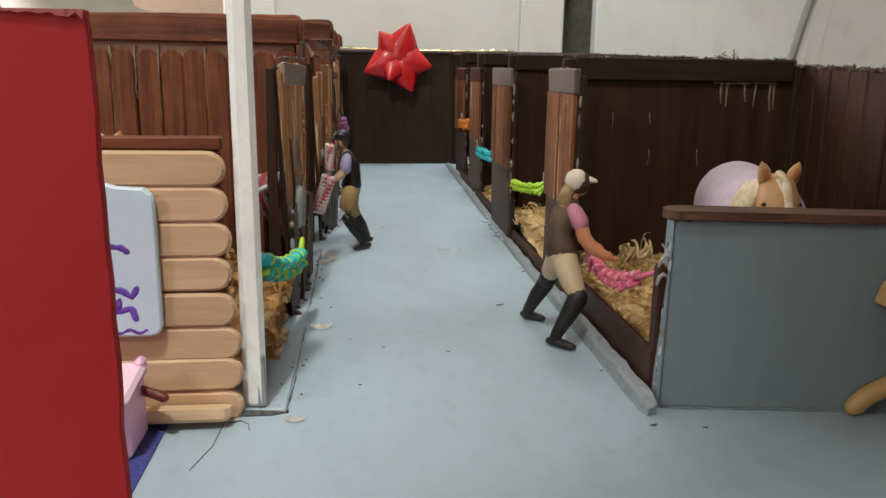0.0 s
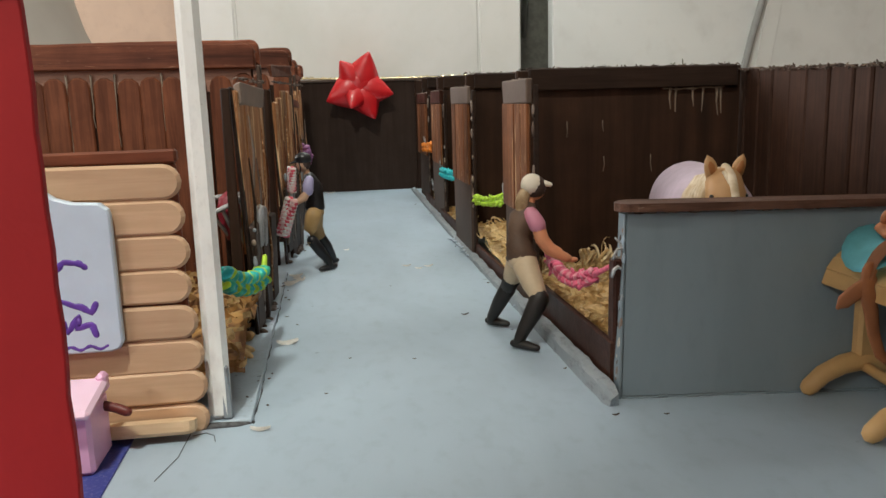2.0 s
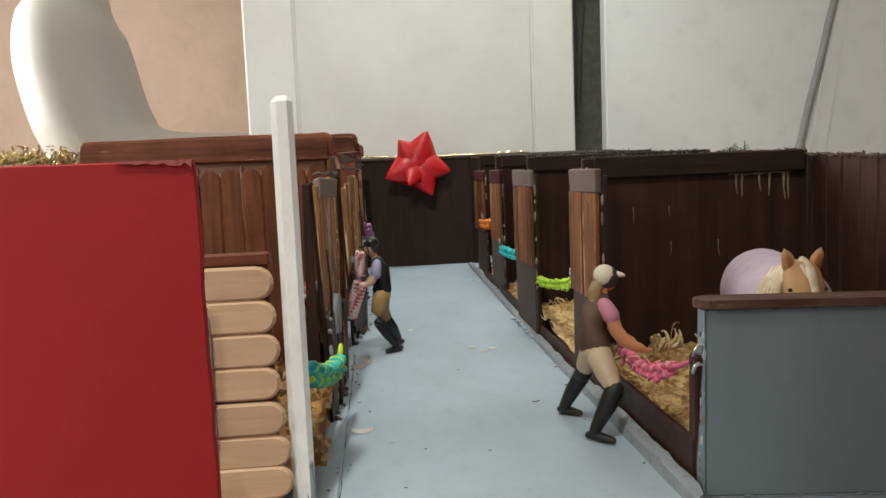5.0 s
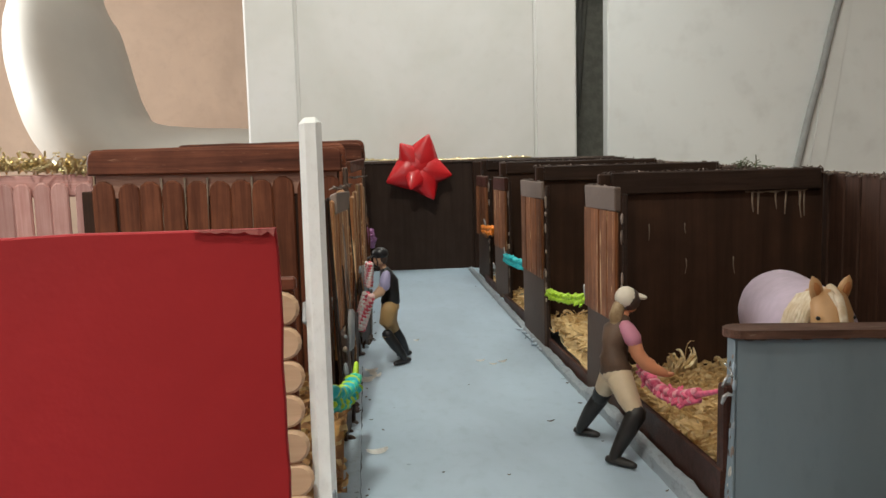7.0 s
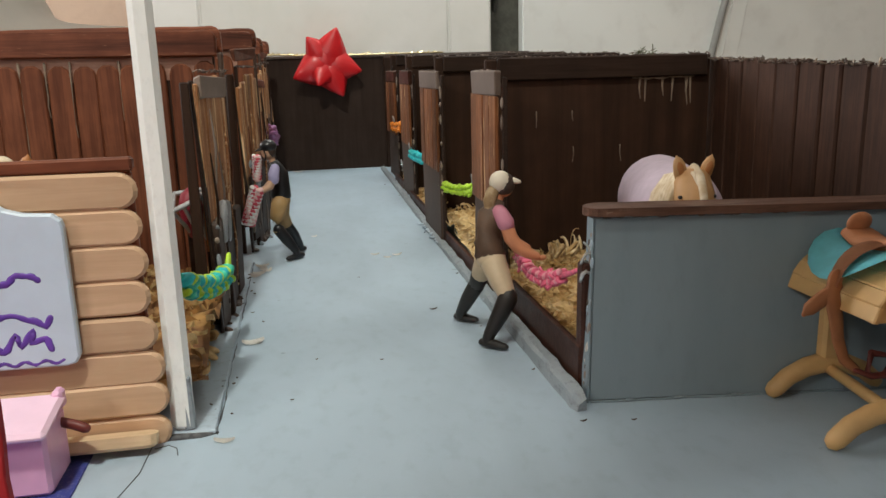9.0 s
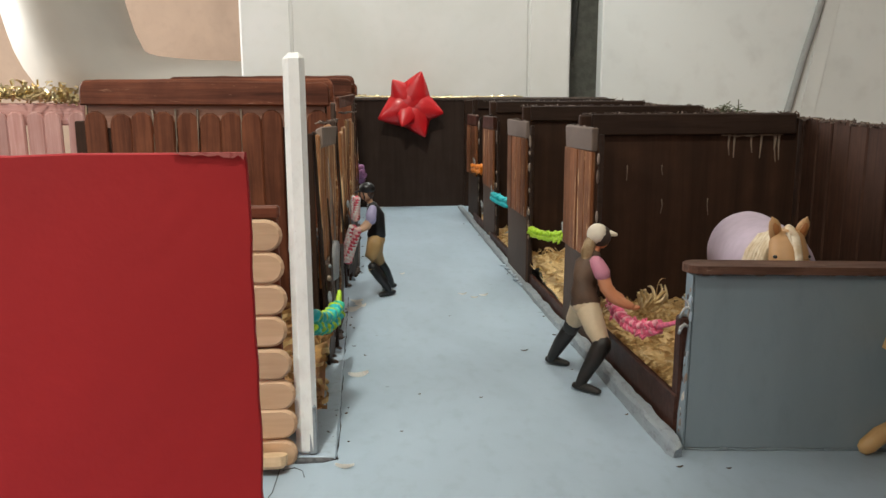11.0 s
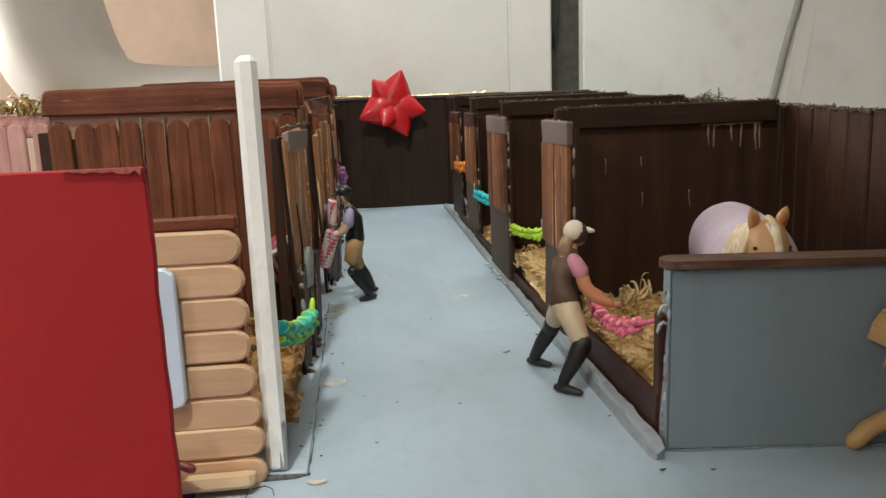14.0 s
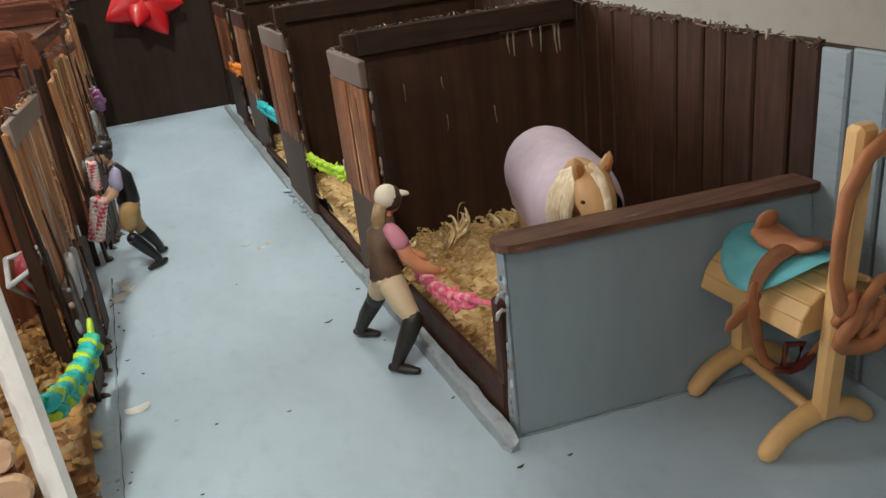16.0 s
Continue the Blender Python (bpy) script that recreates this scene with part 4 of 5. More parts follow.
braid("braided_rope", (0.05, 1.0, 0.345), (0.07, 0.42, 0.385), 0.06, [M_PINK, M_PINKPALE, M_PINK], "bright pink braided rubber rope across the stall opening", 0.0165, 11, rough=0.002, tail=[(0.065, 0.28, 0.435), (0.06, 0.18, 0.475)])
braid("braided_rope", (0.04, 2.9, 0.41), (0.05, 1.9, 0.52), 0.03, [M_LIME], "lime green braided rubber rope across the stall opening", 0.015, 16, rough=0.0035)
braid("braided_rope", (0.085, 4.7, 0.435), (0.07, 3.76, 0.48), 0.01, [M_TEAL], "turquoise braided rubber rope across the stall opening", 0.02, 10, rough=0.005)
braid("braided_rope", (0.12, 6.3, 0.58), (0.1, 5.5, 0.62), 0.01, [M_ORANGE], "orange braided rubber rope across the stall opening", 0.023, 6, rough=0.006)
braid("braided_rope", (-1.345, 0.35, 0.475), (-1.268, 1.08, 0.32), 0.035, [M_TEAL, M_GREEN, M_LIME], "teal and green braided rope across the stall opening", 0.0245, 8, tail=[(-1.262, 1.11, 0.36), (-1.258, 1.13, 0.395)])
braid("braided_rope", (-1.19, 2.56, 0.485), (-1.262, 2.58, 0.26), 0.0, [M_CANDYRED, M_CANDYWHITE, M_CANDYPINK], "red and white striped braid held by the figure", 0.022, 16)
braid("braided_rope", (-1.18, 2.62, 0.68), (-1.19, 2.64, 0.53), 0.0, [M_CANDYRED, M_CANDYWHITE, M_CANDYPINK], "red and white striped braid hanging by the panel", 0.016, 15)
braid("braided_rope", (-1.17, 5.3, 0.66), (-1.14, 5.45, 0.54), 0.0, [M_PURPLE], "dull purple braid hanging on the panel", 0.03, 4)
for x, y, z in ((0.03, 2.84, 0.45), (0.04, 1.86, 0.55), (0.075, 4.66, 0.48), (0.06, 3.56, 0.53), (0.095, 6.0, 0.65), (0.09, 5.38, 0.25)):
    bm = tube(bmesh.new(), [(0, 0, -0.05), (0.004, 0.01, 0.0), (-0.01, 0.0, 0.05)], [0.012, 0.016, 0.008], 7)
    thing("rope_hook", (x, y, z), "small pale plastic hook on the stall panel", "hook", "rope hooks", bm=bm, mats=M_LIMP, smooth=True)


# ---- bedding ----
def bedding(name, label, x0, x1, y0, y1, z, count, mats, width=0.016, pile=None):
    bm = bmesh.new()
    # mound under the shavings
    nx, ny = 10, 12
    g = [[bm.verts.new((x0 + (x1 - x0) * i / nx, y0 + (y1 - y0) * j / ny, max(0.004, (z + (pile(x0 + (x1 - x0) * i / nx, y0 + (y1 - y0) * j / ny) if pile else 0)) * (0.6 + 0.6 * random.random())))) for j in range(ny + 1)] for i in range(nx + 1)]
    for i in range(nx):
        for j in range(ny):
            bm.faces.new((g[i][j], g[i + 1][j], g[i + 1][j + 1], g[i][j + 1]))
    for _ in range(count):
        x, y = random.uniform(x0, x1), random.uniform(y0, y1)
        zz = z + (pile(x, y) if pile else 0) + random.uniform(-0.01, 0.03)
        r, a, tw, ln = random.uniform(0.02, 0.05), random.uniform(0, 6.28), random.uniform(-1, 1), random.randint(5, 8)
        tilt = random.uniform(-1, 1)
        prev = None
        for k in range(ln):
            th = a + k * 0.55
            c = Vector((x + r * math.cos(th), y + r * math.sin(th), zz + tilt * r * math.sin(th * 0.9) + 0.004 * k * tw))
            o = Vector((random.uniform(-0.2, 0.2), random.uniform(-0.2, 0.2), 1)) * random.uniform(0.5, 1) * width
            if zz < 0.02:
                c.z = max(c.z, 0.012)
            v = (bm.verts.new(c - o * 0.5), bm.verts.new(c + o * 0.5))
            if prev:
                f = bm.faces.new((prev[0], v[0], v[1], prev[1]))
                f.material_index = random.choice((0, 0, 0, 1)) if k == 1 else f0
            f0 = 0 if not prev else f.material_index
            prev = v
    thing(name, (0, 0, 0), label, "bedding", kind="stuff", bm=bm, mats=mats)


def heap(cx, cy, h, s):
    return lambda x, y: h * math.exp(-((x - cx) ** 2 + (y - cy) ** 2) / s ** 2)


bedding("straw_bedding", "pale curly wood shavings heaped in the stall", 0.07, 1.28, 0.3, 1.78, 0.11, 1500, [M_STRAW, M_STRAWPALE], pile=heap(0.4, 1.2, 0.09, 0.4))
bedding("straw_bedding", "pale curly wood shavings heaped in the stall", 0.07, 1.4, 1.9, 3.4, 0.1, 700, [M_STRAW, M_STRAWPALE], pile=heap(0.2, 2.9, 0.08, 0.4))
bedding("straw_bedding", "pale curly wood shavings heaped in the stall", 0.12, 1.5, 3.55, 4.98, 0.04, 350, [M_STRAW, M_STRAWPALE])
bedding("straw_bedding", "pale curly wood shavings heaped in the stall", 0.16, 1.6, 5.1, 6.25, 0.03, 300, [M_STRAW, M_STRAWPALE])
bedding("straw_bedding", "brown bark chips and shavings in the stall", -2.6, -1.31, 0.3, 1.98, 0.12, 900, [M_STRAWDARK, M_STRAW], 0.03, heap(-1.45, 1.0, 0.12, 0.4))
bm = bmesh.new()
for _ in range(15):
    x, y = random.uniform(-1.45, -1.34), random.uniform(0.7, 1.1)
    blob(bm, (x, y, 0.02 + random.uniform(0, 0.16) * (1.3 - y)), random.uniform(0.02, 0.05), random.uniform(0.03, 0.06), random.uniform(0.012, 0.02), random.choice((0, 1, 1)), (random.uniform(-30, 30), random.uniform(-30, 30), random.uniform(0, 180)), 7)
thing("bark_chips", (0, 0, 0), "golden brown bark chips spilling by the post", "bark chips", kind="stuff", bm=bm, mats=[M_STRAWDARK, M_STRAW])


def shaving_tuft(x, y, z, tall, wide, count):
    """Curled flat ribbons that stand up out of the bedding."""
    bm = bmesh.new()
    for _ in range(count):
        a, h, curl = random.uniform(0, 6.28), tall * random.uniform(0.45, 1.0), random.uniform(0.6, 2.2)
        q = []
        for k in range(7):
            f = k / 6
            rr = wide * (0.25 + 0.75 * f) * (1 - 0.5 * max(0.0, f - 0.7))
            q.append((rr * math.cos(a + curl * f), rr * math.sin(a + curl * f), h * (math.sin(1.75 * f) if h > tall * 0.75 else f)))
        tube(bm, q, [0.01, 0.012, 0.013, 0.012, 0.011, 0.009, 0.005], 5, random.choice((0, 1, 1)), 0.22, (math.cos(a), math.sin(a), 0.3))
    thing("shaving_tuft", (x, y, z), "upright tuft of curly wood shavings", "shavings", "shaving tufts", bm=bm, mats=[M_STRAW, M_STRAWPALE])


shaving_tuft(0.57, 1.68, 0.1, 0.21, 0.05, 9)
shaving_tuft(0.46, 1.5, 0.16, 0.14, 0.08, 18)
shaving_tuft(0.34, 1.3, 0.2, 0.13, 0.05, 12)
shaving_tuft(0.13, 1.35, 0.16, 0.14, 0.07, 14)
shaving_tuft(0.75, 1.55, 0.1, 0.12, 0.1, 16)


# ---- figures and horses ----
def figure_right():
    bm = bmesh.new()
    V, B, T, S, K, H, C, D = range(8)
    mats = [M_VEST, M_BREECH, M_BOOT, M_SHIRT, M_SKIN, M_BLOND, M_CREAM, M_HAIR]
    # near leg and boot
    tube(bm, [(-0.115, 0.80, 0.36), (-0.095, 0.74, 0.28), (-0.075, 0.695, 0.225)], [0.058, 0.048, 0.034], 12, B)
    tube(bm, [(-0.078, 0.697, 0.225), (-0.11, 0.71, 0.15), (-0.155, 0.72, 0.06), (-0.165, 0.72, 0.03)], [0.043, 0.038, 0.027, 0.026], 12, T)
    tube(bm, [(-0.18, 0.735, 0.022), (-0.14, 0.69, 0.024), (-0.105, 0.655, 0.02)], [0.022, 0.024, 0.018], 10, T, 0.8)
    # far leg
    tube(bm, [(-0.13, 0.86, 0.36), (-0.138, 0.91, 0.3), (-0.143, 0.935, 0.27)], [0.053, 0.047, 0.042], 12, B)
    tube(bm, [(-0.143, 0.935, 0.27), (-0.15, 0.98, 0.215)], [0.043, 0.038], 12, T)
    tube(bm, [(-0.15, 0.98, 0.215), (-0.18, 1.04, 0.13), (-0.205, 1.09, 0.05), (-0.205, 1.1, 0.03)], [0.039, 0.035, 0.026, 0.025], 12, T)
    tube(bm, [(-0.215, 1.12, 0.022), (-0.18, 1.08, 0.024), (-0.145, 1.05, 0.02)], [0.022, 0.024, 0.018], 10, T, 0.8)
    # hips and waist, leaning
    blob(bm, (-0.12, 0.83, 0.375), 0.066, 0.075, 0.055, B)
    tube(bm, [(-0.122, 0.835, 0.39), (-0.128, 0.845, 0.44), (-0.118, 0.85, 0.5), (-0.1, 0.855, 0.56), (-0.088, 0.86, 0.595)], [0.07, 0.062, 0.058, 0.066, 0.04], 14, V, 1.05)
    tube(bm, [(-0.085, 0.86, 0.6), (-0.07, 0.865, 0.64)], [0.024, 0.022], 8, K)
    # arms reaching into the stall
    tube(bm, [(-0.085, 0.80, 0.578), (-0.07, 0.787, 0.548), (-0.062, 0.78, 0.53)], [0.034, 0.037, 0.038], 10, S)
    tube(bm, [(-0.064, 0.78, 0.54), (-0.045, 0.77, 0.47), (-0.012, 0.762, 0.425), (0.03, 0.755, 0.4), (0.065, 0.75, 0.385)], [0.03, 0.031, 0.03, 0.024, 0.019], 10, K)
    blob(bm, (0.085, 0.75, 0.378), 0.026, 0.014, 0.012, K)
    tube(bm, [(-0.07, 0.93, 0.57), (-0.035, 0.95, 0.48), (0.03, 0.93, 0.41), (0.07, 0.9, 0.39)], [0.032, 0.028, 0.02, 0.016], 10, K)
    # head, cap and pony tail
    blob(bm, (-0.048, 0.87, 0.685), 0.044, 0.042, 0.054, K)
    blob(bm, (-0.05, 0.868, 0.69), 0.05, 0.049, 0.053, D)
    blob(bm, (-0.064, 0.866, 0.7), 0.05, 0.05, 0.05, C)
    tube(bm, [(-0.01, 0.855, 0.705), (0.012, 0.85, 0.7)], [0.018, 0.013], 8, C, 0.8)
    tube(bm, [(-0.098, 0.86, 0.665), (-0.118, 0.845, 0.62), (-0.13, 0.83, 0.56)], [0.028, 0.03, 0.012], 10, H)
    return thing("rider_figurine", (0, 0, 0), "toy rider in brown vest and cream breeches leaning into the stall", "figurine", "toy riders", bm=bm, mats=mats)


def figure_left():
    bm = bmesh.new()
    V, B, T, S, K, H = range(6)
    mats = [M_BLACK, M_KHAKI, M_BLACK, M_LILAC, M_SKINPALE, M_HAIR]
    tube(bm, [(-1.06, 2.62, 0.37), (-1.085, 2.61, 0.28), (-1.078, 2.615, 0.2)], [0.056, 0.046, 0.036], 12, B)
    tube(bm, [(-1.078, 2.615, 0.205), (-1.03, 2.63, 0.13), (-0.98, 2.63, 0.06), (-0.975, 2.63, 0.03)], [0.037, 0.035, 0.025, 0.024], 12, T)
    tube(bm, [(-0.945, 2.655, 0.022), (-0.985, 2.62, 0.023), (-1.03, 2.585, 0.019)], [0.022, 0.023, 0.017], 10, T, 0.8)
    tube(bm, [(-1.05, 2.72, 0.36), (-1.05, 2.75, 0.27), (-1.025, 2.77, 0.2)], [0.052, 0.043, 0.035], 12, B)
    tube(bm, [(-1.025, 2.77, 0.2), (-0.985, 2.8, 0.13), (-0.955, 2.83, 0.06), (-0.95, 2.84, 0.03)], [0.036, 0.033, 0.025, 0.024], 12, T)
    tube(bm, [(-0.93, 2.85, 0.022), (-0.965, 2.83, 0.022), (-1.0, 2.82, 0.019)], [0.022, 0.023, 0.017], 10, T, 0.8)
    blob(bm, (-1.052, 2.67, 0.385), 0.062, 0.072, 0.05, B)
    tube(bm, [(-1.05, 2.67, 0.415), (-1.045, 2.67, 0.47), (-1.055, 2.67, 0.55), (-1.075, 2.67, 0.61)], [0.062, 0.054, 0.06, 0.038], 14, V, 1.05)
    tube(bm, [(-1.08, 2.67, 0.615), (-1.095, 2.67, 0.66)], [0.022, 0.02], 8, K)
    tube(bm, [(-1.075, 2.605, 0.6), (-1.085, 2.59, 0.56), (-1.085, 2.585, 0.535)], [0.03, 0.037, 0.036], 10, S)
    tube(bm, [(-1.088, 2.585, 0.54), (-1.11, 2.575, 0.49), (-1.16, 2.575, 0.465), (-1.195, 2.58, 0.455)], [0.025, 0.023, 0.019, 0.015], 10, K)
    tube(bm, [(-1.075, 2.74, 0.59), (-1.1, 2.74, 0.5), (-1.15, 2.7, 0.46), (-1.19, 2.66, 0.45)], [0.03, 0.026, 0.02, 0.015], 10, K)
    blob(bm, (-1.112, 2.665, 0.7), 0.042, 0.04, 0.052, K)
    blob(bm, (-1.102, 2.667, 0.705), 0.043, 0.042, 0.048, H)
    blob(bm, (-1.108, 2.665, 0.735), 0.055, 0.052, 0.042, V)
    tube(bm, [(-1.155, 2.66, 0.72), (-1.178, 2.655, 0.712)], [0.025, 0.016], 8, V, 0.4)
    tube(bm, [(-1.135, 2.63, 0.715), (-1.125, 2.625, 0.68), (-1.13, 2.635, 0.65)], 0.005, 6, V)
    return thing("rider_figurine", (0, 0, 0), "toy rider figurine in black helmet, vest and khaki breeches", "figurine", "toy riders", bm=bm, mats=mats)


def horse(at, turn, coat, blanket, label):
    """A toy horse that faces -y; its feet stand on the given place."""
    bm = bmesh.new()
    C, Mn, Bl, Dk, In = range(5)
    loft(bm, [((0, 0.66, 0.5), 0.02, 0.03, 0), ((0, 0.63, 0.51), 0.1, 0.12, 0), ((0, 0.52, 0.53), 0.165, 0.185, 0), ((0, 0.35, 0.52), 0.17, 0.19, 0), ((0, 0.15, 0.5), 0.175, 0.19, 0), ((0, -0.02, 0.51), 0.16, 0.19, 0), ((0, -0.14, 0.52), 0.12, 0.17, 20), ((0, -0.19, 0.54), 0.05, 0.08, 20)], 18, C)
    loft(bm, [((0, -0.03, 0.56), 0.1, 0.17, 60), ((0, -0.13, 0.64), 0.085, 0.135, 55), ((-0.005, -0.21, 0.67), 0.07, 0.1, 50), ((-0.01, -0.26, 0.7), 0.055, 0.065, 40)], 16, C)
    body_verts = set(bm.verts)
    # head, poll to muzzle
    loft(bm, [((-0.01, -0.26, 0.79), 0.03, 0.03, 10), ((-0.01, -0.285, 0.765), 0.073, 0.062, -30), ((-0.01, -0.315, 0.705), 0.08, 0.072, -55), ((-0.01, -0.345, 0.64), 0.062, 0.058, -65), ((-0.01, -0.37, 0.57), 0.045, 0.045, -70), ((-0.01, -0.385, 0.525), 0.047, 0.04, -75), ((-0.01, -0.39, 0.5), 0.02, 0.018, -80)], 16, C)
    # blaze, ears, eyes, nostrils
    tube(bm, [(-0.005, -0.29, 0.82), (-0.003, -0.345, 0.79), (-0.003, -0.376, 0.745), (-0.003, -0.395, 0.7), (-0.005, -0.408, 0.66), (-0.008, -0.42, 0.6)], [0.018, 0.018, 0.017, 0.016, 0.014, 0.012], 10, Mn, 0.8)
    for s in (-1, 1):
        tube(bm, [(-0.01 + s * 0.044, -0.285, 0.775), (-0.01 + s * 0.052, -0.292, 0.805), (-0.01 + s * 0.06, -0.297, 0.832), (-0.01 + s * 0.067, -0.298, 0.852), (-0.01 + s * 0.071, -0.297, 0.864)], [0.024, 0.028, 0.025, 0.017, 0.005], 12, C, 0.6, (0, 1, 0))
        tube(bm, [(-0.01 + s * 0.05, -0.306, 0.8), (-0.01 + s * 0.06, -0.312, 0.828), (-0.01 + s * 0.066, -0.307, 0.846)], [0.012, 0.014, 0.004], 8, In, 0.4, (0, 1, 0))
        blob(bm, (-0.01 + s * 0.067, -0.343, 0.712), 0.011, 0.011, 0.008, Dk, seg=8)
        blob(bm, (-0.01 + s * 0.022, -0.412, 0.525), 0.008, 0.008, 0.01, Dk, seg=8)
    # mane falling to one side, forelock
    if not blanket:
        blob(bm, (-0.03, -0.27, 0.83), 0.05, 0.045, 0.04, Mn)
    for k in range(22):
        f = k / 21
        y, z = -0.285 + 0.15 * f, 0.818 - 0.03 * f
        w, o = random.uniform(-0.006, 0.006), 0.02 * f
        tube(bm, [(0.0, y, z - 0.012), (-0.05 - 0.4 * o, y - 0.004, z - 0.022), (-0.085 - o + w, y + w, z - 0.09), (-0.1 - o + w, y + 0.01 + w, z - 0.16), (-0.1 - o, y + 0.015, z - 0.22 - random.uniform(0, 0.05))], [0.015, 0.017, 0.015, 0.013, 0.006], 8, Mn, 0.7)
    for k in range(1, 4):
        tube(bm, [(0.012 * (k - 2) - 0.01, -0.27, 0.812), (0.014 * (k - 2) - 0.01, -0.335, 0.8), (0.009 * (k - 2) - 0.008, -0.36, 0.76)], [0.01, 0.011, 0.004], 7, Mn, 0.7)
    bmesh.ops.transform(bm, matrix=Matrix.Translation((-0.03, -0.005, -0.062)) @ Matrix.Translation((0, -0.2, 0)) @ Matrix.Rotation(radians(10), 4, "Z") @ Matrix.Translation((0, 0.2, 0)), verts=[v for v in bm.verts if v not in body_verts])
    # legs
    for x, y, q in ((-0.1, -0.06, 1), (0.1, -0.03, 1), (-0.1, 0.5, -1), (0.1, 0.53, -1)):
        tube(bm, [(x * 0.9, y, 0.42), (x, y, 0.3), (x, y + 0.01 * q, 0.22), (x, y, 0.1), (x, y - 0.01, 0.06)], [0.075, 0.055, 0.04, 0.03, 0.036], 10, C)
        tube(bm, [(x, y - 0.015, 0.045), (x, y - 0.022, 0.018)], [0.04, 0.046], 10, Dk, caps=False)
    tube(bm, [(0, 0.65, 0.6), (0, 0.72, 0.5), (0, 0.73, 0.3), (0, 0.71, 0.16)], [0.03, 0.05, 0.05, 0.015], 10, Mn)
    if blanket:
        rows = []
        for y in (-0.16, -0.1, -0.03, 0.06, 0.15, 0.28, 0.42, 0.49, 0.53, 0.57, 0.6, 0.62, 0.64, 0.655, 0.665):
            taper = 0.72 if y < -0.15 else 0.84 if y < -0.09 else 0.93 if y < 0 else 1.0 if y < 0.53 else max(0.45, 1 - ((y - 0.53) / 0.16) ** 2 * 0.6)
            row = []
            for k in range(31):
                a = radians(-120 + 240 * k / 30)
                row.append(bm.verts.new((0.196 * taper * math.sin(a) + random.uniform(-0.0012, 0.0012), y, 0.51 + 0.207 * taper * math.cos(a) - (0.05 if abs(k - 15) == 15 else 0) + random.uniform(-0.0012, 0.0012))))
            rows.append(row)
        for r0, r1 in zip(rows, rows[1:]):
            for k in range(30):
                f = bm.faces.new((r0[k], r0[k + 1], r1[k + 1], r1[k]))
                f.material_index, f.smooth = Bl, True
        f = bm.faces.new(rows[-1])
        f.material_index = Bl
    return thing("toy_horse", at, label, "toy horse", "toy horses", bm=bm, mats=[coat, M_MANE, M_BLANKET, M_BLACK, M_COATRED], turn=turn)


figure_right()
figure_left()
horse((0.69, 0.68, 0.03), (0, 0, -15), M_COAT, True, "palomino toy horse under a lilac blanket in its stall")
horse((-2.04, 0.95, 0.11), (0, 0, 20), M_COATRED, False, "chestnut toy horse with cream mane in its stall")


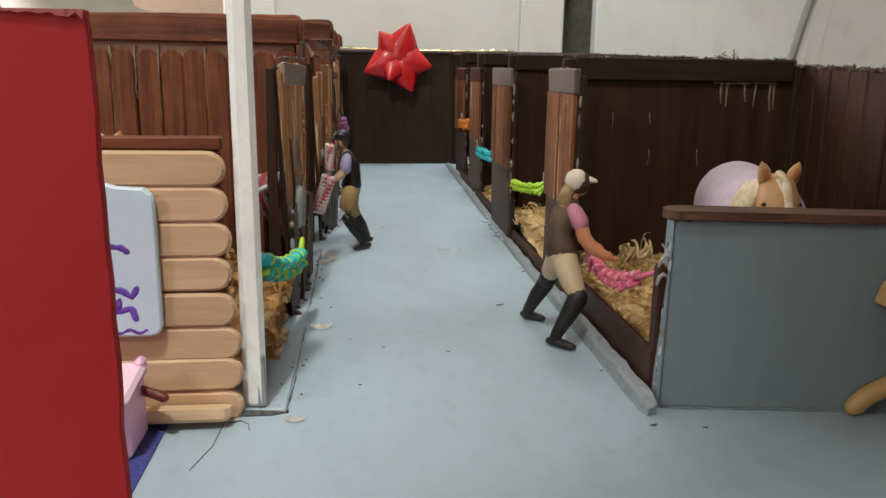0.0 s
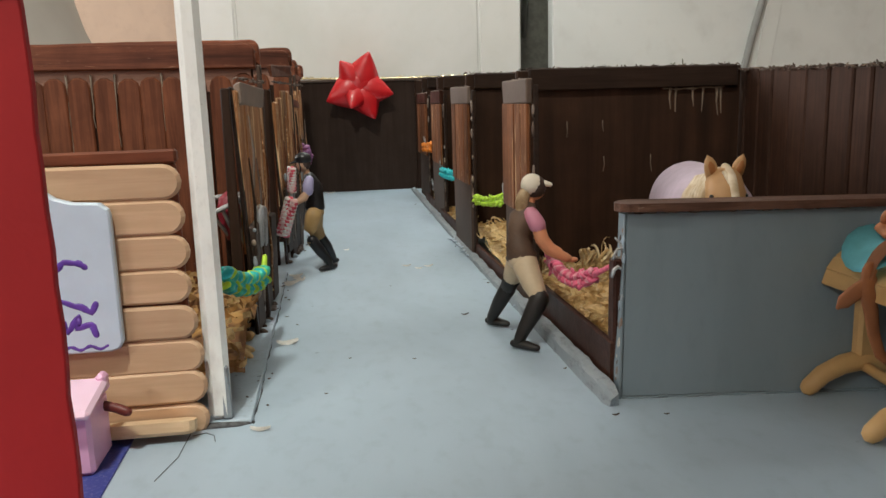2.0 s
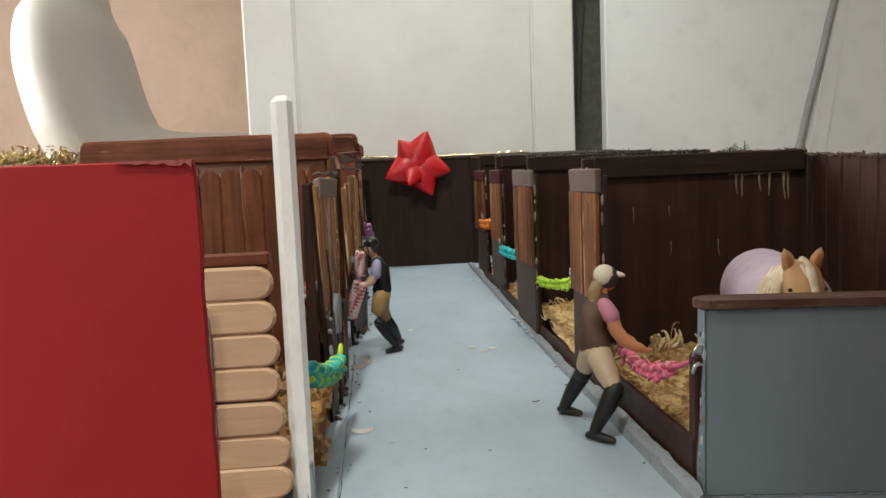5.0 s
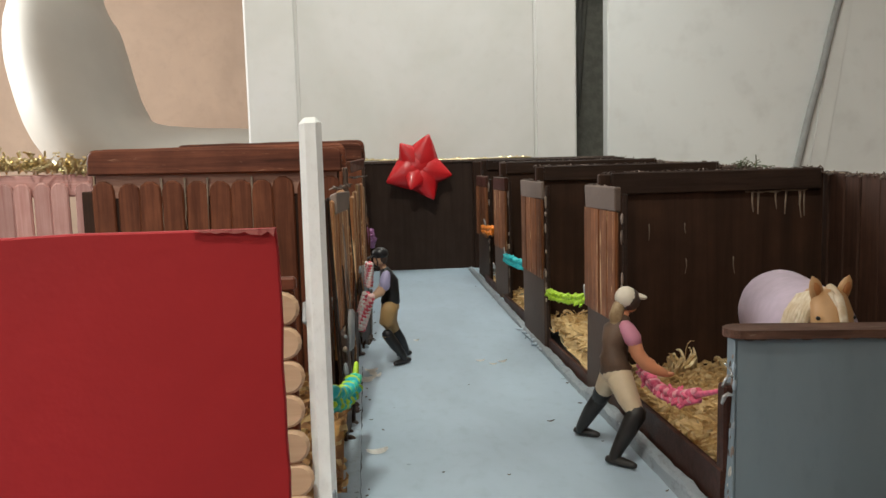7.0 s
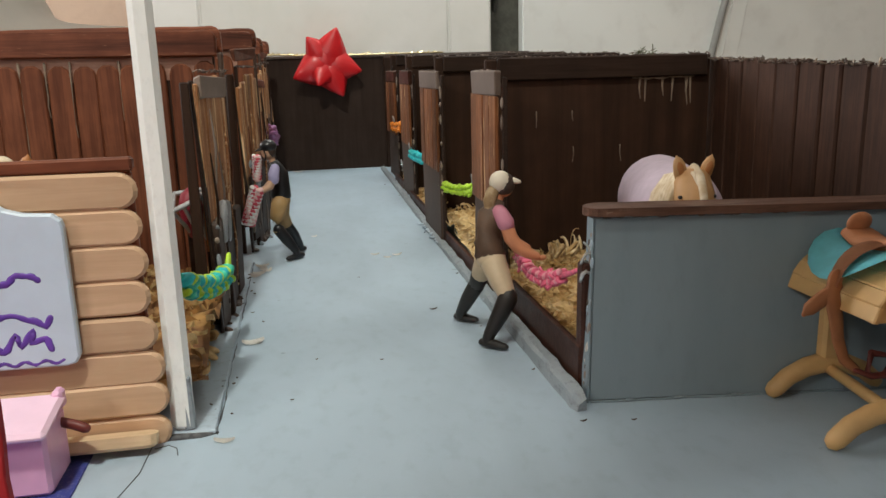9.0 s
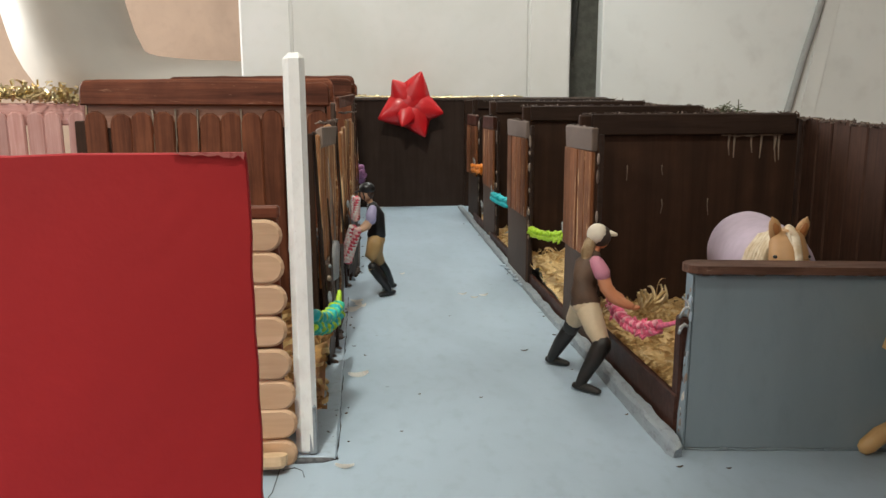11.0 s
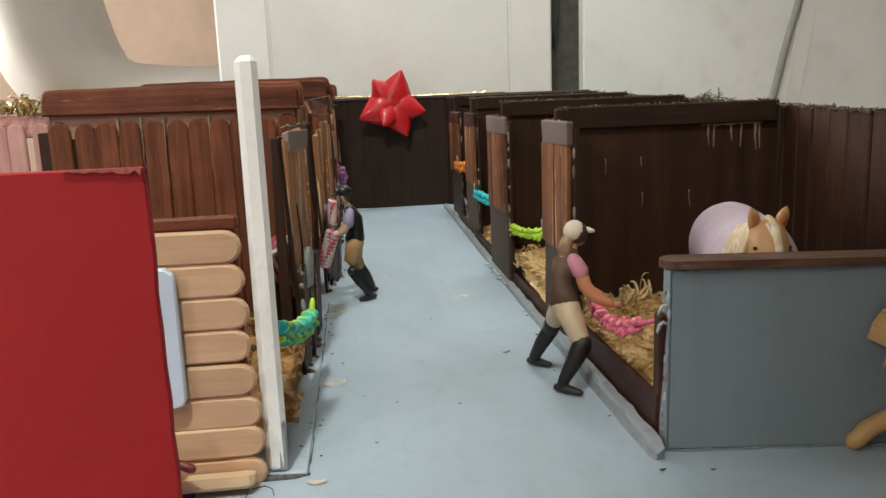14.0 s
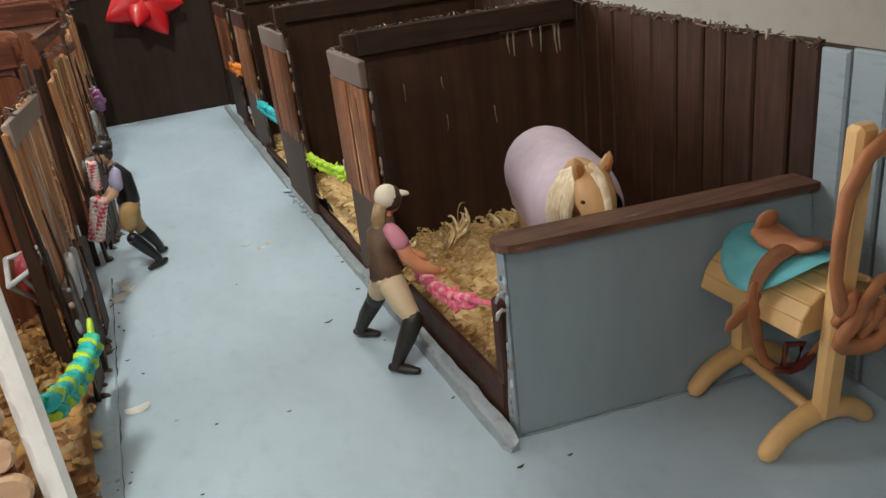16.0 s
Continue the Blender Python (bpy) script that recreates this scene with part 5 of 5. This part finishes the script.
# ---- saddle stand ----
def saddle_stand():
    st = thing("saddle_stand", (0.014, -0.008, 0), "ochre toy saddle stand with curved feet and slatted top", "saddle stand")
    for y, sx in ((-0.03, 0.0), (-0.43, -0.05)):
        q = [(0.7, y, 0.032), (0.75, y, 0.075), (0.82, y, 0.105), (0.9, y, 0.118), (0.98, y, 0.105), (1.05, y, 0.075), (1.1, y, 0.032)]
        part("foot", tube(bmesh.new(), [(x + sx, yy, z) for x, yy, z in q], [0.032, 0.034, 0.036, 0.038, 0.036, 0.034, 0.032], 10), M_STAND, st, smooth=True)
    part("leg", boxed(0.865, 0.935, -0.055, -0.005, 0.11, 0.46, 0.012), M_STAND, st)
    part("crossbar", tube(bmesh.new(), [(0.85, -0.42, 0.1), (0.9, -0.04, 0.1)], 0.02, 8), M_STAND, st)
    bm = boxed(0.868, 0.945, -0.475, -0.415, 0.1, 1.04, 0.014)
    for v in bm.verts:
        v.co.x -= 0.053 * (1.04 - v.co.z)
    part("tall_post", bm, M_STAND, st)
    part("arm", boxed(0.947, 1.18, -0.47, -0.42, 0.93, 1.0, 0.014), M_STAND, st)
    for k in range(9):
        a = -80 + 20 * k
        x, z = 0.945 + 0.18 * math.sin(radians(a)), 0.395 + 0.15 * math.cos(radians(a))
        bm = boxed(-0.0275, 0.0275, -0.408 - random.uniform(0, 0.006), 0.03, -0.02, 0.0, 0.004)
        part("slat", bm, M_STAND, st, at=(x, 0, z), turn=(0, a * 0.9, 0))
    for y in (-0.4, 0.0):
        pts = [(0.93 + 0.165 * math.sin(radians(a)), 0.38 + 0.13 * math.cos(radians(a))) for a in range(-85, 86, 17)]
        part("end_plate", outline(bmesh.new(), pts, 0.02), M_STAND, st, at=(0, y, 0))
    # saddle pad, an oval bent over the slats
    bm = bmesh.new()
    rings = [[bm.verts.new((0, 0, 0))]]
    for r in (0.25, 0.5, 0.75, 0.92, 1.0):
        rings.append([bm.verts.new((r * math.cos(k * 0.2618), r * math.sin(k * 0.2618), 0)) for k in range(24)])
    for k in range(24):
        bm.faces.new((rings[0][0], rings[1][k], rings[1][(k + 1) % 24]))
    for r0, r1 in zip(rings[1:], rings[2:]):
        for k in range(24):
            bm.faces.new((r0[k], r1[k], r1[(k + 1) % 24], r0[(k + 1) % 24]))
    for v in bm.verts:
        a, y = radians(52 * v.co.x), -0.185 + 0.19 * v.co.y
        v.co = Vector((0.925 + 0.25 * math.sin(a), y, 0.33 + 0.25 * math.cos(a) + 0.7 * (y + 0.185) ** 2))
    bmesh.ops.solidify(bm, geom=bm.faces[:], thickness=-0.022)
    bmesh.ops.recalc_face_normals(bm, faces=bm.faces[:])
    thing("saddle_pad", (0.014, -0.008, 0), "oval turquoise saddle pad lying over the stand", "saddle pad", bm=bm, mats=M_TURQ, smooth=True)
    # saddle
    sd = thing("saddle", (0.944, -0.198, 0.575), "brown toy saddle lying on the turquoise pad", "saddle")
    sd.scale = (0.94, 0.85, 0.88)
    bm = loft(bmesh.new(), [((0, 0.15, 0.045), 0.03, 0.02, 0), ((0, 0.12, 0.035), 0.07, 0.03, 20), ((0, 0.06, 0.016), 0.075, 0.03, 10), ((0, 0.0, 0.01), 0.06, 0.03, 0), ((0, -0.07, 0.02), 0.048, 0.03, -10), ((0, -0.12, 0.038), 0.036, 0.025, -20), ((0, -0.14, 0.042), 0.015, 0.012, -20)], 14)
    part("seat", bm, M_TACK, sd, smooth=True)
    part("cantle", blob(bmesh.new(), (0.0, 0.115, 0.075), 0.05, 0.022, 0.046, 0, (15, 0, 0)), M_TACK, sd, "raised round cantle", smooth=True)
    for s in (-1, 1):
        bm = bmesh.new()
        rows = []
        for j in range(8):
            f = j / 7
            w0 = 0.05 - 0.024 * f
            c = Vector((s * (0.04 + 0.172 * math.sin(f * 1.5)), -0.05 - 0.02 * f, 0.03 - 0.16 * (1 - math.cos(f * 1.5))))
            rows.append([bm.verts.new(c + Vector((0, w0 * u, 0.008 * (1 - u * u)))) for u in (-1, -0.5, 0, 0.5, 1)])
        for r0, r1 in zip(rows, rows[1:]):
            for k in range(4):
                bm.faces.new((r0[k], r0[k + 1], r1[k + 1], r1[k]))
        bmesh.ops.solidify(bm, geom=bm.faces[:], thickness=0.018)
        bmesh.ops.recalc_face_normals(bm, faces=bm.faces[:])
        fl = part("flap", bm, M_TACK, sd, smooth=True)
        q = [(s * 0.205, -0.07, -0.08), (s * 0.212, -0.07, -0.15), (s * 0.185, -0.065, -0.24), (s * 0.165, -0.06, -0.33), (s * 0.135, -0.06, -0.41), (s * 0.08, -0.06, -0.46)]
        part("girth", tube(bmesh.new(), q, [0.03, 0.031, 0.029, 0.024, 0.021, 0.017], 8, 0, 0.35, (0, 1, 0)), M_TACK, fl, smooth=True)
    part("tie", tube(bmesh.new(), [(-0.2, -0.07, -0.12), (-0.25, -0.065, -0.165), (-0.29, -0.06, -0.2), (-0.305, -0.06, -0.215)], [0.026, 0.034, 0.03, 0.012], 8, 0, 0.35, (0, 1, 0)), M_TACK, sd, smooth=True)
    part("girth_strap", tube(bmesh.new(), [(-0.08, -0.06, -0.46), (-0.03, -0.07, -0.485), (0.03, -0.07, -0.485), (0.08, -0.06, -0.46)], 0.022, 8, 0, 0.5), M_TACKRED, sd, "dark red girth strap", smooth=True)
    part("stirrup", tube(bmesh.new(), [(0.02, 0.0, -0.42), (0.0, -0.01, -0.5), (0.07, -0.01, -0.52), (0.1, 0.0, -0.44), (0.02, 0.0, -0.42)], 0.014, 7), M_TACKRED, sd, smooth=True)
    # bridle on the arm
    br = thing("bridle", (0.959, -0.508, 0.0), "brown toy bridle hanging from the stand's arm", "bridle")
    part("rein", tube(bmesh.new(), [(0.13, 0.04, 1.015), (0.03, 0.01, 1.02), (-0.075, 0.0, 0.965), (-0.135, 0.0, 0.87), (-0.152, 0.0, 0.75), (-0.152, 0.0, 0.62), (-0.125, -0.005, 0.52)], [0.02, 0.024, 0.026, 0.026, 0.024, 0.022, 0.026], 8, 0, 0.7, (0, 1, 0)), M_TACK, br, smooth=True)
    part("rein", tube(bmesh.new(), [(0.02, 0.0, 1.02), (0.1, -0.01, 0.98), (0.15, -0.01, 0.85), (0.16, -0.015, 0.6), (0.13, -0.02, 0.45)], 0.018, 8, 0, 0.7, (0, 1, 0)), M_TACK, br, smooth=True)
    for c, r, t in (((-0.03, -0.005, 0.43), 0.083, 0.03), ((0.015, -0.012, 0.5), 0.085, 0.022), ((0.05, 0.0, 0.42), 0.07, 0.024), ((-0.07, 0.004, 0.49), 0.05, 0.022)):
        q = [(c[0] + r * math.cos(k * 0.5236), c[1] + 0.02 * math.sin(k), c[2] + r * 0.85 * math.sin(k * 0.5236)) for k in range(13)]
        part("strap_loop", tube(bmesh.new(), q, t, 8, 0, 0.7, (0, 1, 0), caps=False), M_TACK, br, smooth=True)


saddle_stand()

# ---- feed rack in the left stall ----
fr = thing("feed_rack", (-1.41, 1.28, 0), "grey rail feed rack with a red hay bag inside", "feed rack")
rim = [Vector(v) for v in ((-0.075, -0.13, 0.6), (0.06, -0.08, 0.655), (0.06, 0.08, 0.665), (-0.085, 0.03, 0.655))]
for a, c in ((0, 1), (1, 2), (3, 2), (0, 3)):
    part("rail", tube(bmesh.new(), [rim[a], rim[a].lerp(rim[c], 0.5), rim[c]], 0.012, 8), M_GREYPEG, fr, smooth=True)
for f, a, c in ((0.0, 0, 1), (0.35, 0, 1), (0.7, 0, 1), (0.2, 3, 2), (0.8, 3, 2)):
    q = rim[a].lerp(rim[c], f)
    part("bar", tube(bmesh.new(), [q, Vector((q.x * 0.7 + 0.02, q.y * 0.5, 0.52)), Vector((q.x * 0.5 + 0.04, 0.0, 0.44))], 0.009, 7), M_GREYPEG, fr, smooth=True)
bm = loft(bmesh.new(), [((-0.005, -0.02, 0.46), 0.02, 0.02, 90), ((-0.005, -0.02, 0.52), 0.045, 0.045, 90), ((-0.01, -0.02, 0.6), 0.055, 0.06, 90), ((-0.005, -0.02, 0.66), 0.045, 0.05, 90), ((0.0, -0.02, 0.69), 0.015, 0.015, 90)], 12)
part("hay_bag", bm, M_REDTUB, fr, "red hay bag", smooth=True)
for x in (-0.03, 0.05):
    part("leg", boxed(x - 0.012, x + 0.012, 0.03, 0.055, 0.0, 0.5, 0.004), M_DARKX, fr, "dark wooden leg")

# ---- bow, tinsel, litter ----
bw = thing("gift_bow", (-0.53, 7.26, 1.27), "glossy red foil gift bow on the end wall", "gift bow")
tips = [(0.13, 0.41, 0.08, 0.23), (-0.22, 0.31, 0.08, 0.21), (-0.4, -0.16, 0.1, 0.24), (-0.12, -0.25, 0.22, 0.19), (0.17, -0.38, 0.12, 0.23), (0.4, -0.09, 0.1, 0.22)]
for tx, tz, ty, w in tips:
    # a pointed loop of foil: wide and round at the middle, creased along its ridge
    d = Vector((tx, -ty, tz))
    way = d.normalized()
    s = way.cross(Vector((0, -1, 0))).normalized()
    up = s.cross(way)
    if up.y > 0:
        s, up = -s, -up
    bm = bmesh.new()
    rows = []
    for f, k in ((0.0, 0.9), (0.2, 1.0), (0.45, 0.82), (0.7, 0.5), (0.88, 0.24), (1.0, 0.05)):
        c = d * f
        rows.append([bm.verts.new(c + v * (w * k)) for v in (s, s * 0.62 + up * 0.34, up * 0.5, -s * 0.62 + up * 0.34, -s, -s * 0.5 - up * 0.28, s * 0.5 - up * 0.28)])
    for r0, r1 in zip(rows, rows[1:]):
        for k in range(7):
            bm.faces.new((r0[k], r0[(k + 1) % 7], r1[(k + 1) % 7], r1[k]))
    bm.faces.new(rows[0][::-1])
    bm.faces.new(rows[-1])
    bmesh.ops.recalc_face_normals(bm, faces=bm.faces[:])
    part("loop", bm, M_BOW, bw, smooth=True)
part("core", blob(bmesh.new(), (0, -0.03, 0.02), 0.2, 0.1, 0.2), M_BOW, bw, smooth=True)


def tinsel(pts, count, spread, label, size=0.05):
    bm = bmesh.new()
    for _ in range(count):
        k = random.random() * (len(pts) - 1)
        i = int(k)
        p = Vector(pts[i]).lerp(Vector(pts[i + 1]), k - i) + Vector((random.gauss(0, spread * 0.6), random.gauss(0, spread * 0.6), abs(random.gauss(0, spread))))
        d = Vector((random.gauss(0, 1), random.gauss(0, 1), random.gauss(0, 1))).normalized() * random.uniform(0.4, 1) * size
        o = d.orthogonal().normalized() * 0.006
        vs = [bm.verts.new(p - d - o), bm.verts.new(p + d - o), bm.verts.new(p + d + o), bm.verts.new(p - d + o)]
        bm.faces.new(vs)
    tube(bm, [(x, y, z) for x, y, z in pts], 0.01, 6)
    return thing("tinsel_garland", (0, 0, 0), label, "tinsel", "tinsel garlands", bm=bm, mats=M_GOLD)


tinsel([(-2.8, 2.33, 1.31), (-3.2, 2.34, 1.335), (-3.7, 2.33, 1.31), (-4.4, 2.34, 1.33)], 900, 0.035, "gold tinsel garland along the pink fence top", 0.04)
tinsel([(-1.6, 7.4, 1.37), (-1.2, 7.4, 1.39), (-0.6, 7.4, 1.37), (0.0, 7.4, 1.37), (0.9, 7.4, 1.38)], 170, 0.01, "thin gold tinsel along the end wall top", 0.025)

bm = bmesh.new()
for _ in range(900):
    y = random.uniform(0.0, 7.2)
    p = Vector((east_x(y) + random.uniform(-0.02, 0.05), y, wall_h(y) - 0.045 + random.uniform(0, 0.016)))
    d = Vector((random.gauss(0, 1), random.gauss(0, 1), random.gauss(0.1, 0.5))).normalized() * random.uniform(0.012, 0.032)
    tube(bm, [p - d * 0.5, p + d * 0.5], random.uniform(0.002, 0.006), 5, random.choice((0, 0, 0, 2)), 0.7)
for _ in range(36):
    y = random.gauss(2.9, 0.1)
    p = Vector((east_x(y) + random.uniform(-0.06, 0.05), y, wall_h(y) + random.uniform(-0.04, 0.02)))
    d = Vector((random.gauss(0, 1), random.gauss(0, 1), random.gauss(0.2, 0.4))).normalized() * random.uniform(0.03, 0.08)
    tube(bm, [p - d * 0.5, p + d * 0.5], 0.005, 5, 1, 0.5)
thing("wall_top_litter", (0, 0, 0), "crumbs, moss and peeled fibres along the wall top", "litter", kind="stuff", bm=bm, mats=[M_CRUMB, M_GREENERY, M_DRIP])


def chip(x, y, ln, wd, turn, mat, label="pale wood shaving lying on the aisle floor"):
    bm = bmesh.new()
    n, rows = 7, []
    for k in range(n):
        f = k / (n - 1)
        w = wd * math.sin(math.pi * (0.12 + 0.8 * f)) * random.uniform(0.8, 1.1)
        rows.append([bm.verts.new((ln * (f - 0.5), w * u, 0.003 + 0.12 * ln * (2 * f - 1) ** 2 + 0.04 * ln * (u + 1))) for u in (-1, 0, 1)])
    for r0, r1 in zip(rows, rows[1:]):
        for k in range(2):
            bm.faces.new((r0[k], r0[k + 1], r1[k + 1], r1[k]))
    bmesh.ops.solidify(bm, geom=bm.faces[:], thickness=0.004)
    bmesh.ops.recalc_face_normals(bm, faces=bm.faces[:])
    thing("wood_chip", (x, y, 0.0), label, "wood chip", "floor litter", bm=bm, mats=mat, turn=(0, 0, turn))


chip(-1.175, 1.03, 0.1, 0.028, 12, M_PALECHIP)
for x, y, r in ((-1.2, 2.3, 20), (-1.18, 2.38, 70), (-1.22, 2.24, -35), (-1.19, 2.48, 5)):
    chip(x, y, 0.085, 0.024, r, M_PALECHIP)
chip(-1.22, 0.06, 0.07, 0.012, -8, M_PALECHIP)
for x, y, ln, r in ((-0.47, 2.6, 0.06, 5), (-0.4, 2.5, 0.05, -10), (-0.33, 2.55, 0.07, 20), (-1.0, 3.25, 0.06, 0), (-1.15, 2.35, 0.08, 60), (-1.18, 2.42, 0.06, -30), (-0.95, 7.2, 0.12, 0), (-0.85, 3.3, 0.05, 30)):
    chip(x, y, ln, 0.014, r, M_PALECHIP)
for x, y, ln, r in ((-1.14, 1.33, 0.03, -50), (-0.63, 0.68, 0.025, 0), (-0.02, -0.07, 0.04, 10), (-0.13, 1.0, 0.02, 0), (-0.05, 0.42, 0.03, 30), (-0.3, 1.32, 0.06, 15), (-0.62, 2.05, 0.02, 0), (-0.9, 0.75, 0.02, 30), (-1.0, 0.35, 0.02, 0), (0.15, -0.1, 0.03, 0), (-1.2, 1.5, 0.03, 0)):
    chip(x, y, ln * 0.7, 0.0045, r, M_CRUMB, "small dark crumb lying on the aisle floor")
bm = bmesh.new()
for _ in range(40):
    left = random.random() < 0.85
    y = random.uniform(0.2, 7)
    x = left_x(y) + random.uniform(0.02, 0.14) if left else front_x(y) - 0.03 - abs(random.gauss(0, 0.05))
    blob(bm, (x, y, 0.016 if left and y < 2.6 else 0.003), random.uniform(0.003, 0.009), random.uniform(0.003, 0.014), 0.003, 0, (0, 0, random.uniform(0, 180)), 5)
thing("floor_crumbs", (0, 0, 0), "tiny crumbs along the edges of the aisle", "crumbs", kind="stuff", bm=bm, mats=[M_CRUMB, M_PALECHIP])

# ---- planks of the outer wall, last ----
y = -2.2
while y < 7.25:
    wd = random.uniform(0.12, 0.19) if y < 0.02 else random.uniform(0.13, 0.2)
    if y < 0.02 and y + wd > 0.02:
        wd = 0.02 - y + 0.001
    if wd > 0.03:
        mat = M_PLANKGREY if y < 0.015 else M_DARKPLANK
        h = round((1.16 if y < 0.015 else wall_h(y) - 0.03) + random.uniform(-0.012, 0.008), 2)
        me = stick_of(h, round(wd - 0.011, 3), mat, left_round=False, right_round=False)
        piece("plank", me, wall_e, (east_x(y) + 0.02 + random.uniform(-0.006, 0.004), y + wd / 2, 0), (random.uniform(-0.4, 0.4), -90, -90 - ang))
    y += wd
